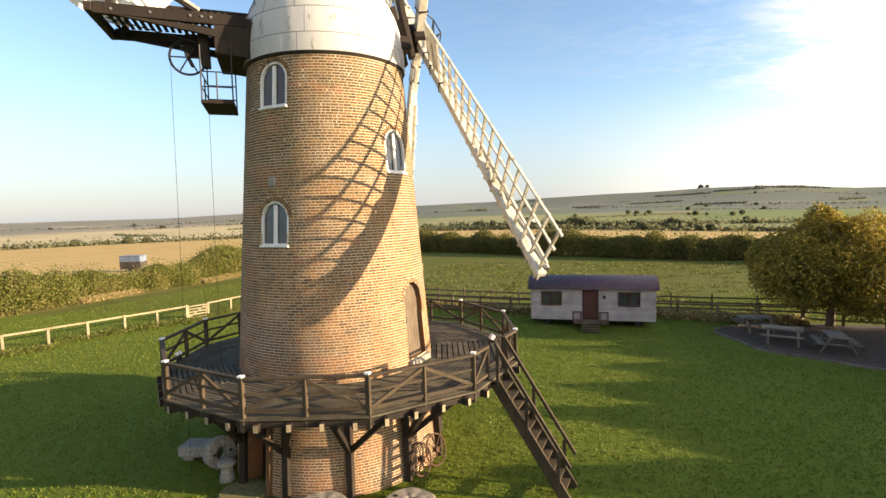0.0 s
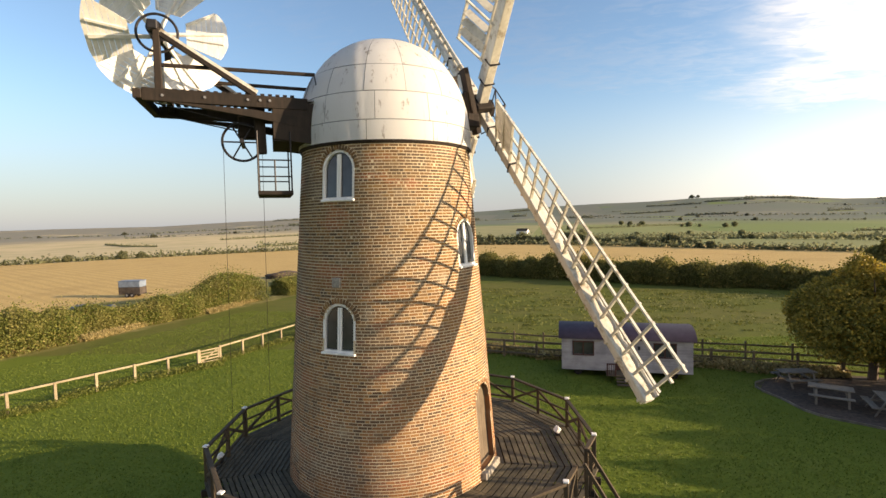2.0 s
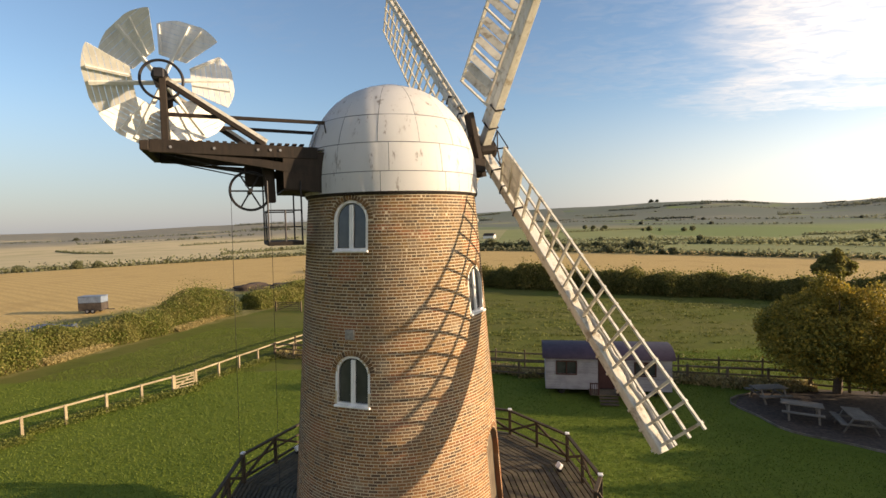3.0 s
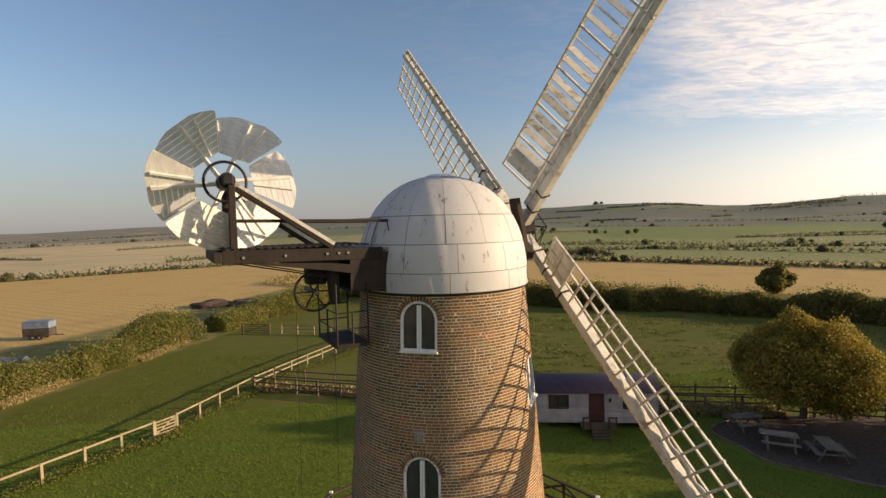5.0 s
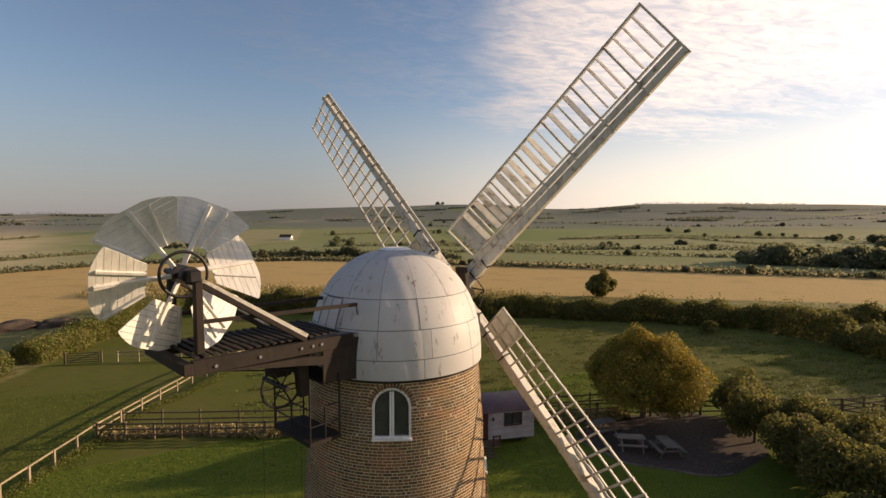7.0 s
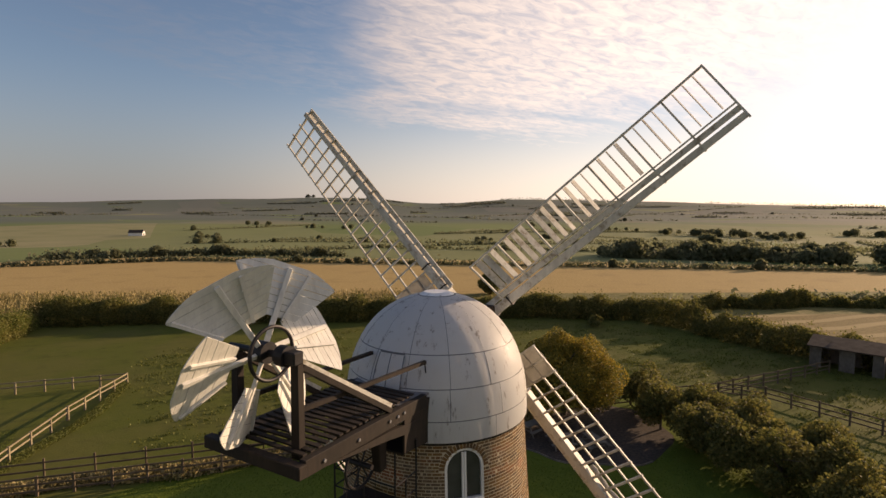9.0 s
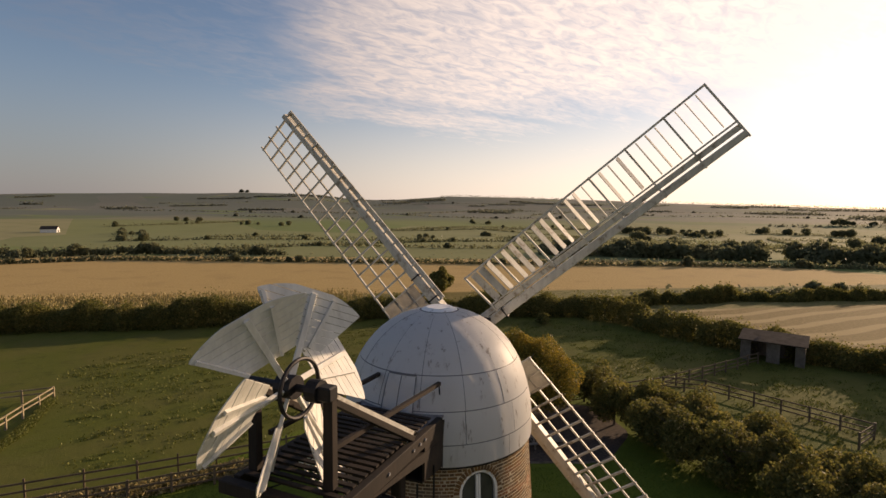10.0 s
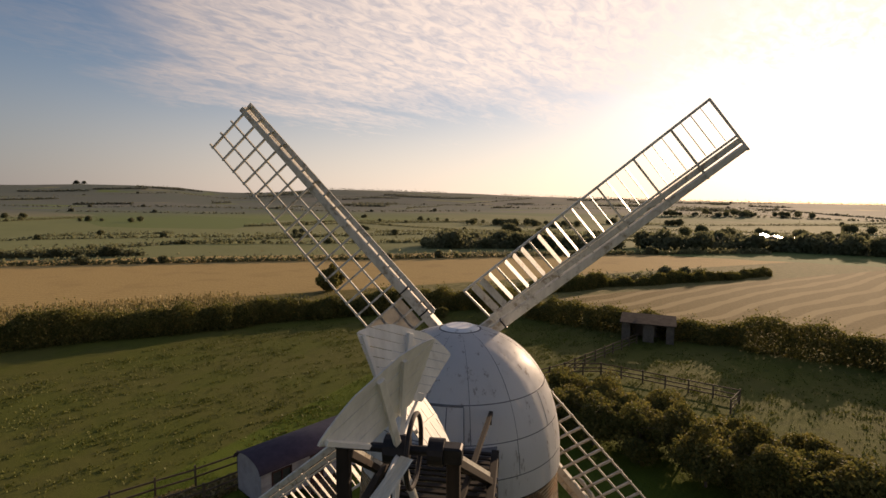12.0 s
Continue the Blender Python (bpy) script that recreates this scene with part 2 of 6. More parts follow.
def m_ground():
    k = Nodes("land", 0.95, 0.0, 0.1)
    x, y, z = k.axes()
    wob = k.math("MULTIPLY", k.math("SUBTRACT", k.noise(0.08, detail=4), 0.5), 9.0)
    wobs = k.math("MULTIPLY", k.math("SUBTRACT", k.noise(0.7, detail=5), 0.5), 1.6)

    def half(nx, ny, c, soft=1.0, w=None):
        d = k.math("ADD", k.math("MULTIPLY", x, nx), k.math("MULTIPLY", y, ny))
        if w is not None:
            d = k.math("ADD", d, w)
        return k.step(d, c - soft, c + soft)

    fine = k.noise(9.0, detail=7, rough=0.7)
    mid = k.noise(0.9, detail=6, rough=0.6)
    big = k.noise(0.13, detail=4)
    lawn = k.ramp(fine, [(0.25, (0.075, 0.105, 0.012)), (0.75, (0.155, 0.195, 0.028))])
    lawn = k.mix(k.math("MULTIPLY", k.step(mid, 0.45, 0.75), 0.4), lawn, (0.16, 0.175, 0.035))
    lawn = k.mix(k.math("MULTIPLY", k.step(big, 0.45, 0.65), 0.4), lawn, (0.08, 0.12, 0.015))
    pad = k.ramp(fine, [(0.25, (0.07, 0.084, 0.014)), (0.75, (0.135, 0.145, 0.028))])
    tuss = k.noise(0.55, k.pos((1.0, 1.7, 1)), 5, 0.65)
    pad = k.mix(k.math("MULTIPLY", k.step(tuss, 0.52, 0.66), 0.55), pad, (0.062, 0.07, 0.016))
    pad = k.mix(k.math("MULTIPLY", k.step(big, 0.4, 0.6), 0.5), pad, (0.135, 0.122, 0.036))
    # stubble with the drills' rows
    rows = k.n("ShaderNodeTexWave")
    rows.inputs["Scale"].default_value = 0.16
    rows.inputs["Distortion"].default_value = 2.5
    rows.inputs["Detail"].default_value = 3
    rows.inputs["Detail Scale"].default_value = 0.4
    mp = k.n("ShaderNodeMapping")
    mp.inputs["Rotation"].default_value = (0, 0, radians(-64))
    k.l(k.n("ShaderNodeNewGeometry").outputs["Position"], mp.inputs[0])
    k.l(mp.outputs[0], rows.inputs["Vector"])
    stub = k.ramp(k.noise(2.5, detail=6), [(0.3, (0.41, 0.28, 0.10)), (0.7, (0.60, 0.42, 0.18))])
    stub = k.mix(k.math("MULTIPLY", k.step(rows.outputs[0], 0.35, 0.9), 0.3), stub, (0.33, 0.23, 0.1))
    stub = k.mix(k.math("MULTIPLY", k.step(big, 0.5, 0.7), 0.35), stub, (0.33, 0.22, 0.09))
    maize = k.ramp(k.noise(1.6, detail=6, rough=0.7), [(0.3, (0.09, 0.085, 0.022)), (0.7, (0.26, 0.2, 0.07))])
    rough = k.ramp(k.noise(0.9, detail=6, rough=0.7), [(0.3, (0.09, 0.1, 0.02)), (0.7, (0.3, 0.25, 0.11))])
    # far patchwork of fields
    vor = k.n("ShaderNodeTexVoronoi")
    vor.inputs["Scale"].default_value = 1.0
    vor.inputs["Randomness"].default_value = 0.85
    k.l(k.pos((0.0055, 0.0036, 0)), vor.inputs["Vector"])
    sepc = k.n("ShaderNodeSeparateColor")
    k.l(vor.outputs["Color"], sepc.inputs[0])
    patch = k.ramp(sepc.outputs[0], [(0.0, (0.14, 0.19, 0.06)), (0.25, (0.19, 0.23, 0.08)), (0.45, (0.25, 0.25, 0.11)), (0.6, (0.16, 0.2, 0.07)), (0.8, (0.36, 0.31, 0.17)), (1.0, (0.17, 0.21, 0.075))])
    goldpatch = k.mix(0.85, patch, (0.6, 0.47, 0.28))
    leftside = k.step(k.math("ADD", k.math("MULTIPLY", x, 1.0), k.math("MULTIPLY", y, 0.45)), -40.0, 40.0)
    patch = k.mix(leftside, goldpatch, patch)
    patch = k.mix(k.math("MULTIPLY", k.step(k.noise(0.03, detail=5), 0.4, 0.7), 0.35), patch, (0.17, 0.185, 0.075))
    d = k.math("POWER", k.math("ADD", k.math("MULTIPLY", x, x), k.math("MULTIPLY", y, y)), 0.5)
    # woods, plus distance haze painted into the base colour, grey the downs
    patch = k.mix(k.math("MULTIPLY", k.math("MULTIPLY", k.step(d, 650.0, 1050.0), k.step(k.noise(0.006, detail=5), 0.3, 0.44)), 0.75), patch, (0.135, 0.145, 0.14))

    c = lawn
    inside = half(-0.235, 0.972, 22.6, 0.25)               # behind the post-and-rail fence
    c = k.mix(inside, c, pad)
    east = half(1.0, 0.1, 30.0, 2.0, wobs)
    c = k.mix(east, c, pad)
    west = half(-0.985, 0.17, 34.6, 0.5, wobs)             # west of the long hedge
    c = k.mix(west, c, rough)
    north = half(0.4, 0.917, 60.6, 0.7, wobs)
    c = k.mix(north, c, maize)
    gold = half(0.437, 0.9, 82.6, 0.8, wobs)
    c = k.mix(gold, c, stub)
    gold_w = k.math("MULTIPLY", half(-0.97, 0.24, 55.0, 1.5, wobs), 1.0)
    c = k.mix(gold_w, c, stub)
    c = k.mix(half(1.0, 0.05, 59.5, 0.8, wobs), c, rough)
    c = k.mix(gold, c, stub)
    # cut stubble east of the hedge, with pale swaths along its length
    swath = k.n("ShaderNodeTexWave")
    swath.inputs["Scale"].default_value = 0.075
    swath.inputs["Distortion"].default_value = 9.0
    swath.inputs["Detail"].default_value = 4
    swath.inputs["Detail Scale"].default_value = 0.25
    turn = k.n("ShaderNodeMapping")
    turn.inputs["Rotation"].default_value = (0, 0, radians(-76))
    k.l(k.n("ShaderNodeNewGeometry").outputs["Position"], turn.inputs[0])
    k.l(turn.outputs[0], swath.inputs["Vector"])
    cut = k.ramp(k.noise(2.2, detail=6), [(0.3, (0.18, 0.13, 0.05)), (0.7, (0.3, 0.22, 0.09))])
    cut = k.mix(k.math("MULTIPLY", k.step(swath.outputs[0], 0.55, 0.85), 0.6), cut, (0.5, 0.38, 0.19))
    ploughed = k.math("MULTIPLY", half(0.98, -0.2, 60.8, 1.0, wobs), half(-0.43, -0.903, -61.0, 0.8, wobs))
    c = k.mix(ploughed, c, cut)
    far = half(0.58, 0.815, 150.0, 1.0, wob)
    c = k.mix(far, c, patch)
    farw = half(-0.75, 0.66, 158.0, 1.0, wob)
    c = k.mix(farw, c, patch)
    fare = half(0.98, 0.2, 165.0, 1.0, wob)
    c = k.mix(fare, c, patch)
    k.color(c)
    hb = k.math("ADD", k.math("MULTIPLY", fine, 0.5), k.math("MULTIPLY", mid, 1.0))
    k.bump(hb, 0.6, 0.08)
    return k.mat


M = {
    "brick": m_brick("brick_wall", False),
    "brick1": m_brick("brick_single", True),
    "mortar": m_mortar(),
    "cap": m_cap(),
    "white": m_white("white_paint"),
    "sailwhite": m_white("weathered_white_timber", (0.66, 0.63, 0.55), 0.95, 0.5),
    "vane": m_white("fan_vane_paint", (0.74, 0.72, 0.66), 0.45),
    "dark": m_wood("dark_stained_timber", (0.014, 0.011, 0.009), (0.046, 0.031, 0.022)),
    "deck": m_wood("deck_timber", (0.04, 0.034, 0.023), (0.15, 0.125, 0.08), (9, 9, 9)),
    "rail": m_wood("rail_timber", (0.035, 0.026, 0.017), (0.1, 0.072, 0.042)),
    "door": m_wood("plank_door", (0.1, 0.075, 0.05), (0.17, 0.13, 0.09)),
    "iron": m_plain("black_iron", (0.03, 0.028, 0.03), 0.55, 0.6),
    "lead": m_plain("dull_lead", (0.2, 0.2, 0.21), 0.6, 0.2),
    "glass": m_glass(),
    "stone": m_plain("grit_stone", (0.25, 0.225, 0.19), 0.9, 0, 0.4, 14, 0.4),
    "fence": m_wood("pale_fence_timber", (0.22, 0.175, 0.11), (0.4, 0.33, 0.21)),
    "fenceb": m_wood("brown_fence_timber", (0.09, 0.065, 0.04), (0.2, 0.15, 0.095)),
    "hutwall": m_wood("grey_white_boards", (0.3, 0.27, 0.28), (0.45, 0.41, 0.41), (2, 14, 14)),
    "hutroof": m_plain("red_grey_sheet_roof", (0.085, 0.056, 0.072), 0.6, 0.0, 0.2, 3, 0.05, 0.2),
    "hutdoor": m_wood("red_brown_door", (0.06, 0.024, 0.02), (0.1, 0.042, 0.034)),
    "table": m_wood("grey_picnic_timber", (0.12, 0.105, 0.085), (0.27, 0.235, 0.19)),
    "mulch": m_plain("bark_mulch", (0.065, 0.046, 0.034), 0.95, 0, 0.6, 5, 0.8),
    "trailer": m_plain("dull_blue_panels", (0.16, 0.2, 0.26), 0.6, 0.1, 0.3, 2.0),
    "shed": m_wood("shed_boards", (0.12, 0.1, 0.08), (0.24, 0.2, 0.16)),
    "tin": m_plain("rusty_tin_roof", (0.07, 0.058, 0.05), 0.95, 0.0, 0.4, 1.5, 0.1, 0.05),
    "bark": m_plain("tree_bark", (0.12, 0.09, 0.065), 0.9, 0, 0.4, 12, 0.6),
    "land": m_ground(),
    "leaf_tree": m_leaf("autumn_leaves", [(0.0, (0.085, 0.092, 0.02)), (0.4, (0.17, 0.16, 0.03)), (0.75, (0.3, 0.235, 0.042)), (1.0, (0.46, 0.31, 0.05))], 0.35),
    "leaf_bush": m_leaf("dark_bush_leaves", [(0.0, (0.08, 0.09, 0.026)), (0.6, (0.15, 0.15, 0.04)), (1.0, (0.25, 0.21, 0.065))], 0.5),
    "leaf_hedge": m_leaf("hedge_leaves", [(0.0, (0.08, 0.1, 0.022)), (0.5, (0.15, 0.175, 0.035)), (0.8, (0.22, 0.215, 0.055)), (1.0, (0.3, 0.25, 0.09))], 0.42),
    # leaves of far hedges and woods: paled and greyed, distance haze in their colour
    "leaf_far": m_leaf("hazed_tree_leaves", [(0.0, (0.15, 0.16, 0.085)), (0.6, (0.19, 0.2, 0.105)), (1.0, (0.23, 0.225, 0.125))], 0.55),
    "leaf_wood": m_leaf("hazed_wood_leaves", [(0.0, (0.12, 0.135, 0.095)), (0.6, (0.16, 0.17, 0.12)), (1.0, (0.2, 0.2, 0.14))], 0.5),
    "grass_dry": m_leaf("dry_grass", [(0.0, (0.16, 0.14, 0.05)), (0.5, (0.32, 0.25, 0.1)), (1.0, (0.45, 0.36, 0.17))], 0.3),
    "grass_lawn": m_leaf("lawn_blades", [(0.0, (0.075, 0.108, 0.013)), (0.5, (0.115, 0.155, 0.02)), (1.0, (0.15, 0.185, 0.03))], 0.3),
    "grass_tuft": m_leaf("tussock_grass", [(0.0, (0.09, 0.11, 0.018)), (0.5, (0.12, 0.135, 0.026)), (1.0, (0.17, 0.175, 0.042))], 0.25),
    "tarp": m_plain("dull_blue_sheet", (0.07, 0.09, 0.13), 0.7, 0.0, 0.3, 3.0, 0.3),
    "rust": m_plain("rusty_iron", (0.09, 0.05, 0.032), 0.85, 0.3, 0.4, 14, 0.3),
    "palemetal": m_plain("pale_metal_sheet", (0.55, 0.56, 0.57), 0.35, 0.3, 0.1, 2),
    "moss": m_plain("mossy_stone", (0.16, 0.15, 0.06), 0.95, 0, 0.4, 8, 0.4),
    "rope": m_plain("grey_rope", (0.25, 0.23, 0.2), 0.9),
    "white_cap": m_plain("white_post_cap", (0.75, 0.74, 0.72), 0.6, 0, 0.1),
    "canvas": m_plain("grey_sheeting", (0.42, 0.4, 0.36), 0.8, 0, 0.2, 4),
}


# ---- mesh helpers ----
def part(name, bm, material, parent=None, label="", smooth=False):
    me = bpy.data.meshes.new(name)
    bm.to_mesh(me)
    bm.free()
    me.materials.append(M[material])
    if smooth:
        for p in me.polygons:
            p.use_smooth = True
    ob = new(name, me)
    ob.parent = parent
    if label:
        tagged(ob, label)
    return ob


def share(name, me, parent, m):
    ob = new(name, me)
    ob.parent = parent
    ob.matrix_basis = m
    return ob


def empty(name, m, label, category, group="", kind=""):
    ob = new(name)
    ob.matrix_basis = m
    return tagged(ob, label, category, group, kind)


def box(bm, c, s, m=None, bev=0.0):
    g = bmesh.ops.create_cube(bm, size=1.0)
    vs = g["verts"]
    bmesh.ops.scale(bm, vec=s, verts=vs)
    if bev:
        es = list({e for v in vs for e in v.link_edges})
        r = bmesh.ops.bevel(bm, geom=es, offset=bev, segments=1, affect="EDGES")
        vs = list({v for f in r["faces"] for v in f.verts} | {v for v in vs if v.is_valid})
    if m is not None:
        bmesh.ops.transform(bm, matrix=m, verts=vs)
    bmesh.ops.translate(bm, vec=c, verts=vs)
    return vs


def boxm(c, s, m=None, bev=0.0):
    bm = bmesh.new()
    box(bm, c, s, m, bev)
    return bm


def beam(bm, p, q, w, h, up=(0, 0, 1), bev=0.0, taper=1.0):
    """A squared timber from p to q, w across and h deep."""
    p, q = Vector(p), Vector(q)
    d = q - p
    x = d.normalized()
    u = Vector(up)
    if abs(x.dot(u)) > 0.98:
        u = Vector((0, 1, 0))
    y = u.cross(x).normalized()
    z = x.cross(y)
    m = Matrix((x, y, z)).transposed().to_4x4()
    vs = []
    for a in (0, 1):
        k = 1 if a == 0 else taper
        for b, c in ((-1, -1), (1, -1), (1, 1), (-1, 1)):
            vs.append(bm.verts.new(p + d * a + y * (b * w * k / 2) + z * (c * h * k / 2)))
    fs = [bm.faces.new([vs[i] for i in f]) for f in ((3, 2, 1, 0), (4, 5, 6, 7), (0, 1, 5, 4), (1, 2, 6, 5), (2, 3, 7, 6), (3, 0, 4, 7))]
    if bev:
        bmesh.ops.bevel(bm, geom=list({e for f in fs for e in f.edges}), offset=bev, segments=1, affect="EDGES")
    return m


def beamm(p, q, w, h, up=(0, 0, 1), bev=0.0, taper=1.0):
    bm = bmesh.new()
    beam(bm, p, q, w, h, up, bev, taper)
    return bm


def rod(bm, p, q, r, seg=8, r2=None):
    p, q = Vector(p), Vector(q)
    d = q - p
    m = Matrix.Translation((p + q) / 2) @ d.to_track_quat("Z", "Y").to_matrix().to_4x4()
    bmesh.ops.create_cone(bm, cap_ends=True, segments=seg, radius1=r, radius2=r if r2 is None else r2, depth=d.length, matrix=m)


def rodm(p, q, r, seg=8, r2=None):
    bm = bmesh.new()
    rod(bm, p, q, r, seg, r2)
    return bm


def ring(bm, m, R, r, seg=40, side=8):
    vs = []
    for i in range(seg):
        a = 2 * math.pi * i / seg
        row = []
        for j in range(side):
            b = 2 * math.pi * j / side
            rr = R + r * math.cos(b)
            row.append(bm.verts.new(m @ Vector((rr * math.cos(a), rr * math.sin(a), r * math.sin(b)))))
        vs.append(row)
    for i in range(seg):
        for j in range(side):
            bm.faces.new((vs[i][j], vs[(i + 1) % seg][j], vs[(i + 1) % seg][(j + 1) % side], vs[i][(j + 1) % side]))


def prism(bm, outline, thick, m):
    """An upright slab: an outline of (x, z) points in the plane y = 0, thick along y."""
    a = [bm.verts.new(m @ Vector((x, -thick / 2, z))) for x, z in outline]
    b = [bm.verts.new(m @ Vector((x, thick / 2, z))) for x, z in outline]
    bm.faces.new(a)
    bm.faces.new(b[::-1])
    n = len(a)
    for i in range(n):
        bm.faces.new((a[i], b[i], b[(i + 1) % n], a[(i + 1) % n]))


def raw_mesh(name, verts, quads, material, parent=None, flat=False):
    me = bpy.data.meshes.new(name)
    v = np.asarray(verts, dtype=np.float32)
    q = np.asarray(quads, dtype=np.int32)
    me.vertices.add(len(v))
    me.vertices.foreach_set("co", v.ravel())
    me.loops.add(q.size)
    me.loops.foreach_set("vertex_index", q.ravel())
    me.polygons.add(len(q))
    me.polygons.foreach_set("loop_start", np.arange(0, q.size, q.shape[1], dtype=np.int32))
    me.polygons.foreach_set("loop_total", np.full(len(q), q.shape[1], dtype=np.int32))
    me.update(calc_edges=True)
    me.validate()
    if flat:
        me.shade_flat()
    me.materials.append(M[material])
    ob = new(name, me)
    ob.parent = parent
    return ob


RNG = np.random.default_rng(7)


def leaves(name, pts, size, material, parent=None, upright=0.0, aspect=1.5):
    """One small four-cornered leaf at each point, turned at random."""
    n = len(pts)
    a = RNG.normal(size=(n, 3))
    a[:, 2] += upright * np.sign(a[:, 2] + 1e-6) * 2
    a /= np.linalg.norm(a, axis=1)[:, None]
    b = np.cross(a, RNG.normal(size=(n, 3)))
    b /= np.linalg.norm(b, axis=1)[:, None] + 1e-9
    s = (size * RNG.uniform(0.6, 1.4, n))[:, None]
    a, b = a * s * aspect / 2, b * s / 2
    v = np.stack([pts - a, pts - b * 0.9 + a * 0.1, pts + a, pts + b], 1).reshape(-1, 3)
    return raw_mesh(name, v, np.arange(4 * n).reshape(n, 4), material, parent)


def blob_points(n, c, r, lumps, seed, shell=0.45):
    """Points in an uneven crown: several lumps round the centre, thicker towards their skins."""
    g = np.random.default_rng(seed)
    c, r = np.array(c, float), np.array(r, float)
    d = g.normal(size=(lumps, 3))
    d /= np.linalg.norm(d, axis=1)[:, None]
    d[:, 2] = d[:, 2] * 0.8
    cs = c + d * r * g.uniform(0.35, 0.72, (lumps, 1))
    rs = r * g.uniform(0.28, 0.5, (lumps, 1))
    i = g.integers(0, lumps, n)
    e = g.normal(size=(n, 3))
    e /= np.linalg.norm(e, axis=1)[:, None]
    return cs[i] + e * rs[i] * (shell + (1 - shell) * g.random((n, 1)) ** 0.5)


# ---- the land ----
# height of the skyline, by azimuth
RIDGE = [(-180, 0), (-90, 8), (-30, 15), (-1, 22), (10, 31), (20, 42), (30, 54), (37, 67), (45, 75), (49, 80), (54, 82), (57, 72), (60, 62), (63, 58), (65.5, 66), (68, 80), (72, 86), (76, 85), (81, 76), (86, 74), (92, 64), (99, 50), (106, 43), (115, 36), (124, 25), (132, 11), (150, 6), (180, 0)]


def land_height(x, y):
    d = math.hypot(x, y)
    if d < 170:
        return 0.0
    az = math.degrees(math.atan2(y, x))
    rim = np.interp(az, [a for a, _ in RIDGE], [h for _, h in RIDGE])
    t = min(1, (d - 170) / 330)
    low = -8.0 * t * t * (3 - 2 * t)
    foot = 18.0 * min(1, max(0, (d - 420) / 1150)) * min(1, rim / 40)
    s = min(1, max(0, (d - 1450) / 1150))
    h = low * (1 - s) + foot * (1 - s) + rim * s * s * (3 - 2 * s)
    if d > 2600:
        h -= (d - 2600) * 0.02
    m = min(1, (d - 170) / 500)
    w = noise.noise(Vector((x / 420, y / 420, 0.3)))
    return h + w * 4.5 * m * (1 - s) + (2.5 + 6.0 * s * (1 - s)) * m * noise.noise(Vector((x / 190, y / 190, 2.0)))


def build_land():
    rs = [0, 4, 8, 14, 22, 32, 45, 62, 85, 115, 150, 190, 240, 300, 380, 470, 580, 700, 850, 1000, 1200, 1450, 1700, 2000, 2300, 2600, 3000, 3600, 4600]
    na = 180
    vs, qs = [], []
    for r in rs:
        for i in range(na):
            a = 2 * math.pi * i / na
            x, y = r * math.cos(a), r * math.sin(a)
            vs.append((x, y, land_height(x, y)))
    for j in range(1, len(rs)):
        for i in range(na):
            k, l = (j - 1) * na, j * na
            if j == 1:
                qs.append((0, l + i, l + (i + 1) % na, l + (i + 1) % na))
            else:
                qs.append((k + i, l + i, l + (i + 1) % na, k + (i + 1) % na))
    me = bpy.data.meshes.new("ground")
    me.from_pydata(vs, [], [q if q[2] != q[3] else q[:3] for q in qs])
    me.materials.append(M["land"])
    for p in me.polygons:
        p.use_smooth = True
    return tagged(new("ground", me), "short green grass with stubble fields and distant downs", "ground", kind="structure")


build_land()

# ---- the windmill ----
R0, RK = 2.872, 0.0735          # tower radius at the ground, and what it loses per metre


def radius(z):
    return R0 - RK * z


def on_tower(az, z, out=0.0):
    """A pose on the tower's face: x along the wall to the right as seen from outside, y into the wall, z up it."""
    a = radians(az)
    r = radius(z) + out
    return Matrix.Translation((r * math.cos(a), r * math.sin(a), z)) @ Matrix.Rotation(a + math.pi / 2, 4, "Z") @ Matrix.Rotation(-math.atan(RK), 4, "X")


mill = empty("windmill", Matrix(), "tall red brick tower windmill with white domed cap and four sails", "windmill")
TOWER_TOP = 10.66
# azimuth, sill height, width, height to the crown
WINDOWS = [(-100.5, 6.02, 0.82, 1.06), (-102.0, 9.36, 0.82, 1.08), (-17.0, 7.78, 0.82, 1.1)]
DOOR = (-12.5, 2.92, 0.92, 1.98)
BASE_DOOR = (-113.0, -0.5, 1.0, 2.3)


def in_opening(az, z, grow=0.0):
    for a, zb, w, h in WINDOWS + [DOOR, BASE_DOOR]:
        s = radians((az - a + 180) % 360 - 180) * radius(z)
        if abs(s) < w / 2 + grow and zb - grow < z:
            top = zb + h - w / 2
            if z < top or math.hypot(s, z - top) < w / 2 + grow:
                return True
    return False


def build_tower():
    nz, na = 152, 240
    zs = [TOWER_TOP * i / nz for i in range(nz + 1)]
    vs = []
    for z in zs:
        for i in range(na):
            a = 2 * math.pi * i / na
            r = radius(z) - 0.003
            vs.append((r * math.cos(a), r * math.sin(a), z))
    qs = []
    for j in range(nz):
        for i in range(na):
            if not in_opening(360 * (i + 0.5) / na, (zs[j] + zs[j + 1]) / 2, 0.0):
                qs.append((j * na + i, j * na + (i + 1) % na, (j + 1) * na + (i + 1) % na, (j + 1) * na + i))
    return raw_mesh("tower", vs, qs, "mortar", mill)


tower = build_tower()
tagged(tower, "tapering round tower of orange-brown brickwork")
COURSE = 0.068
NEAR_AZ, NEAR_Z = (-88, -32), (2.8, 4.2)


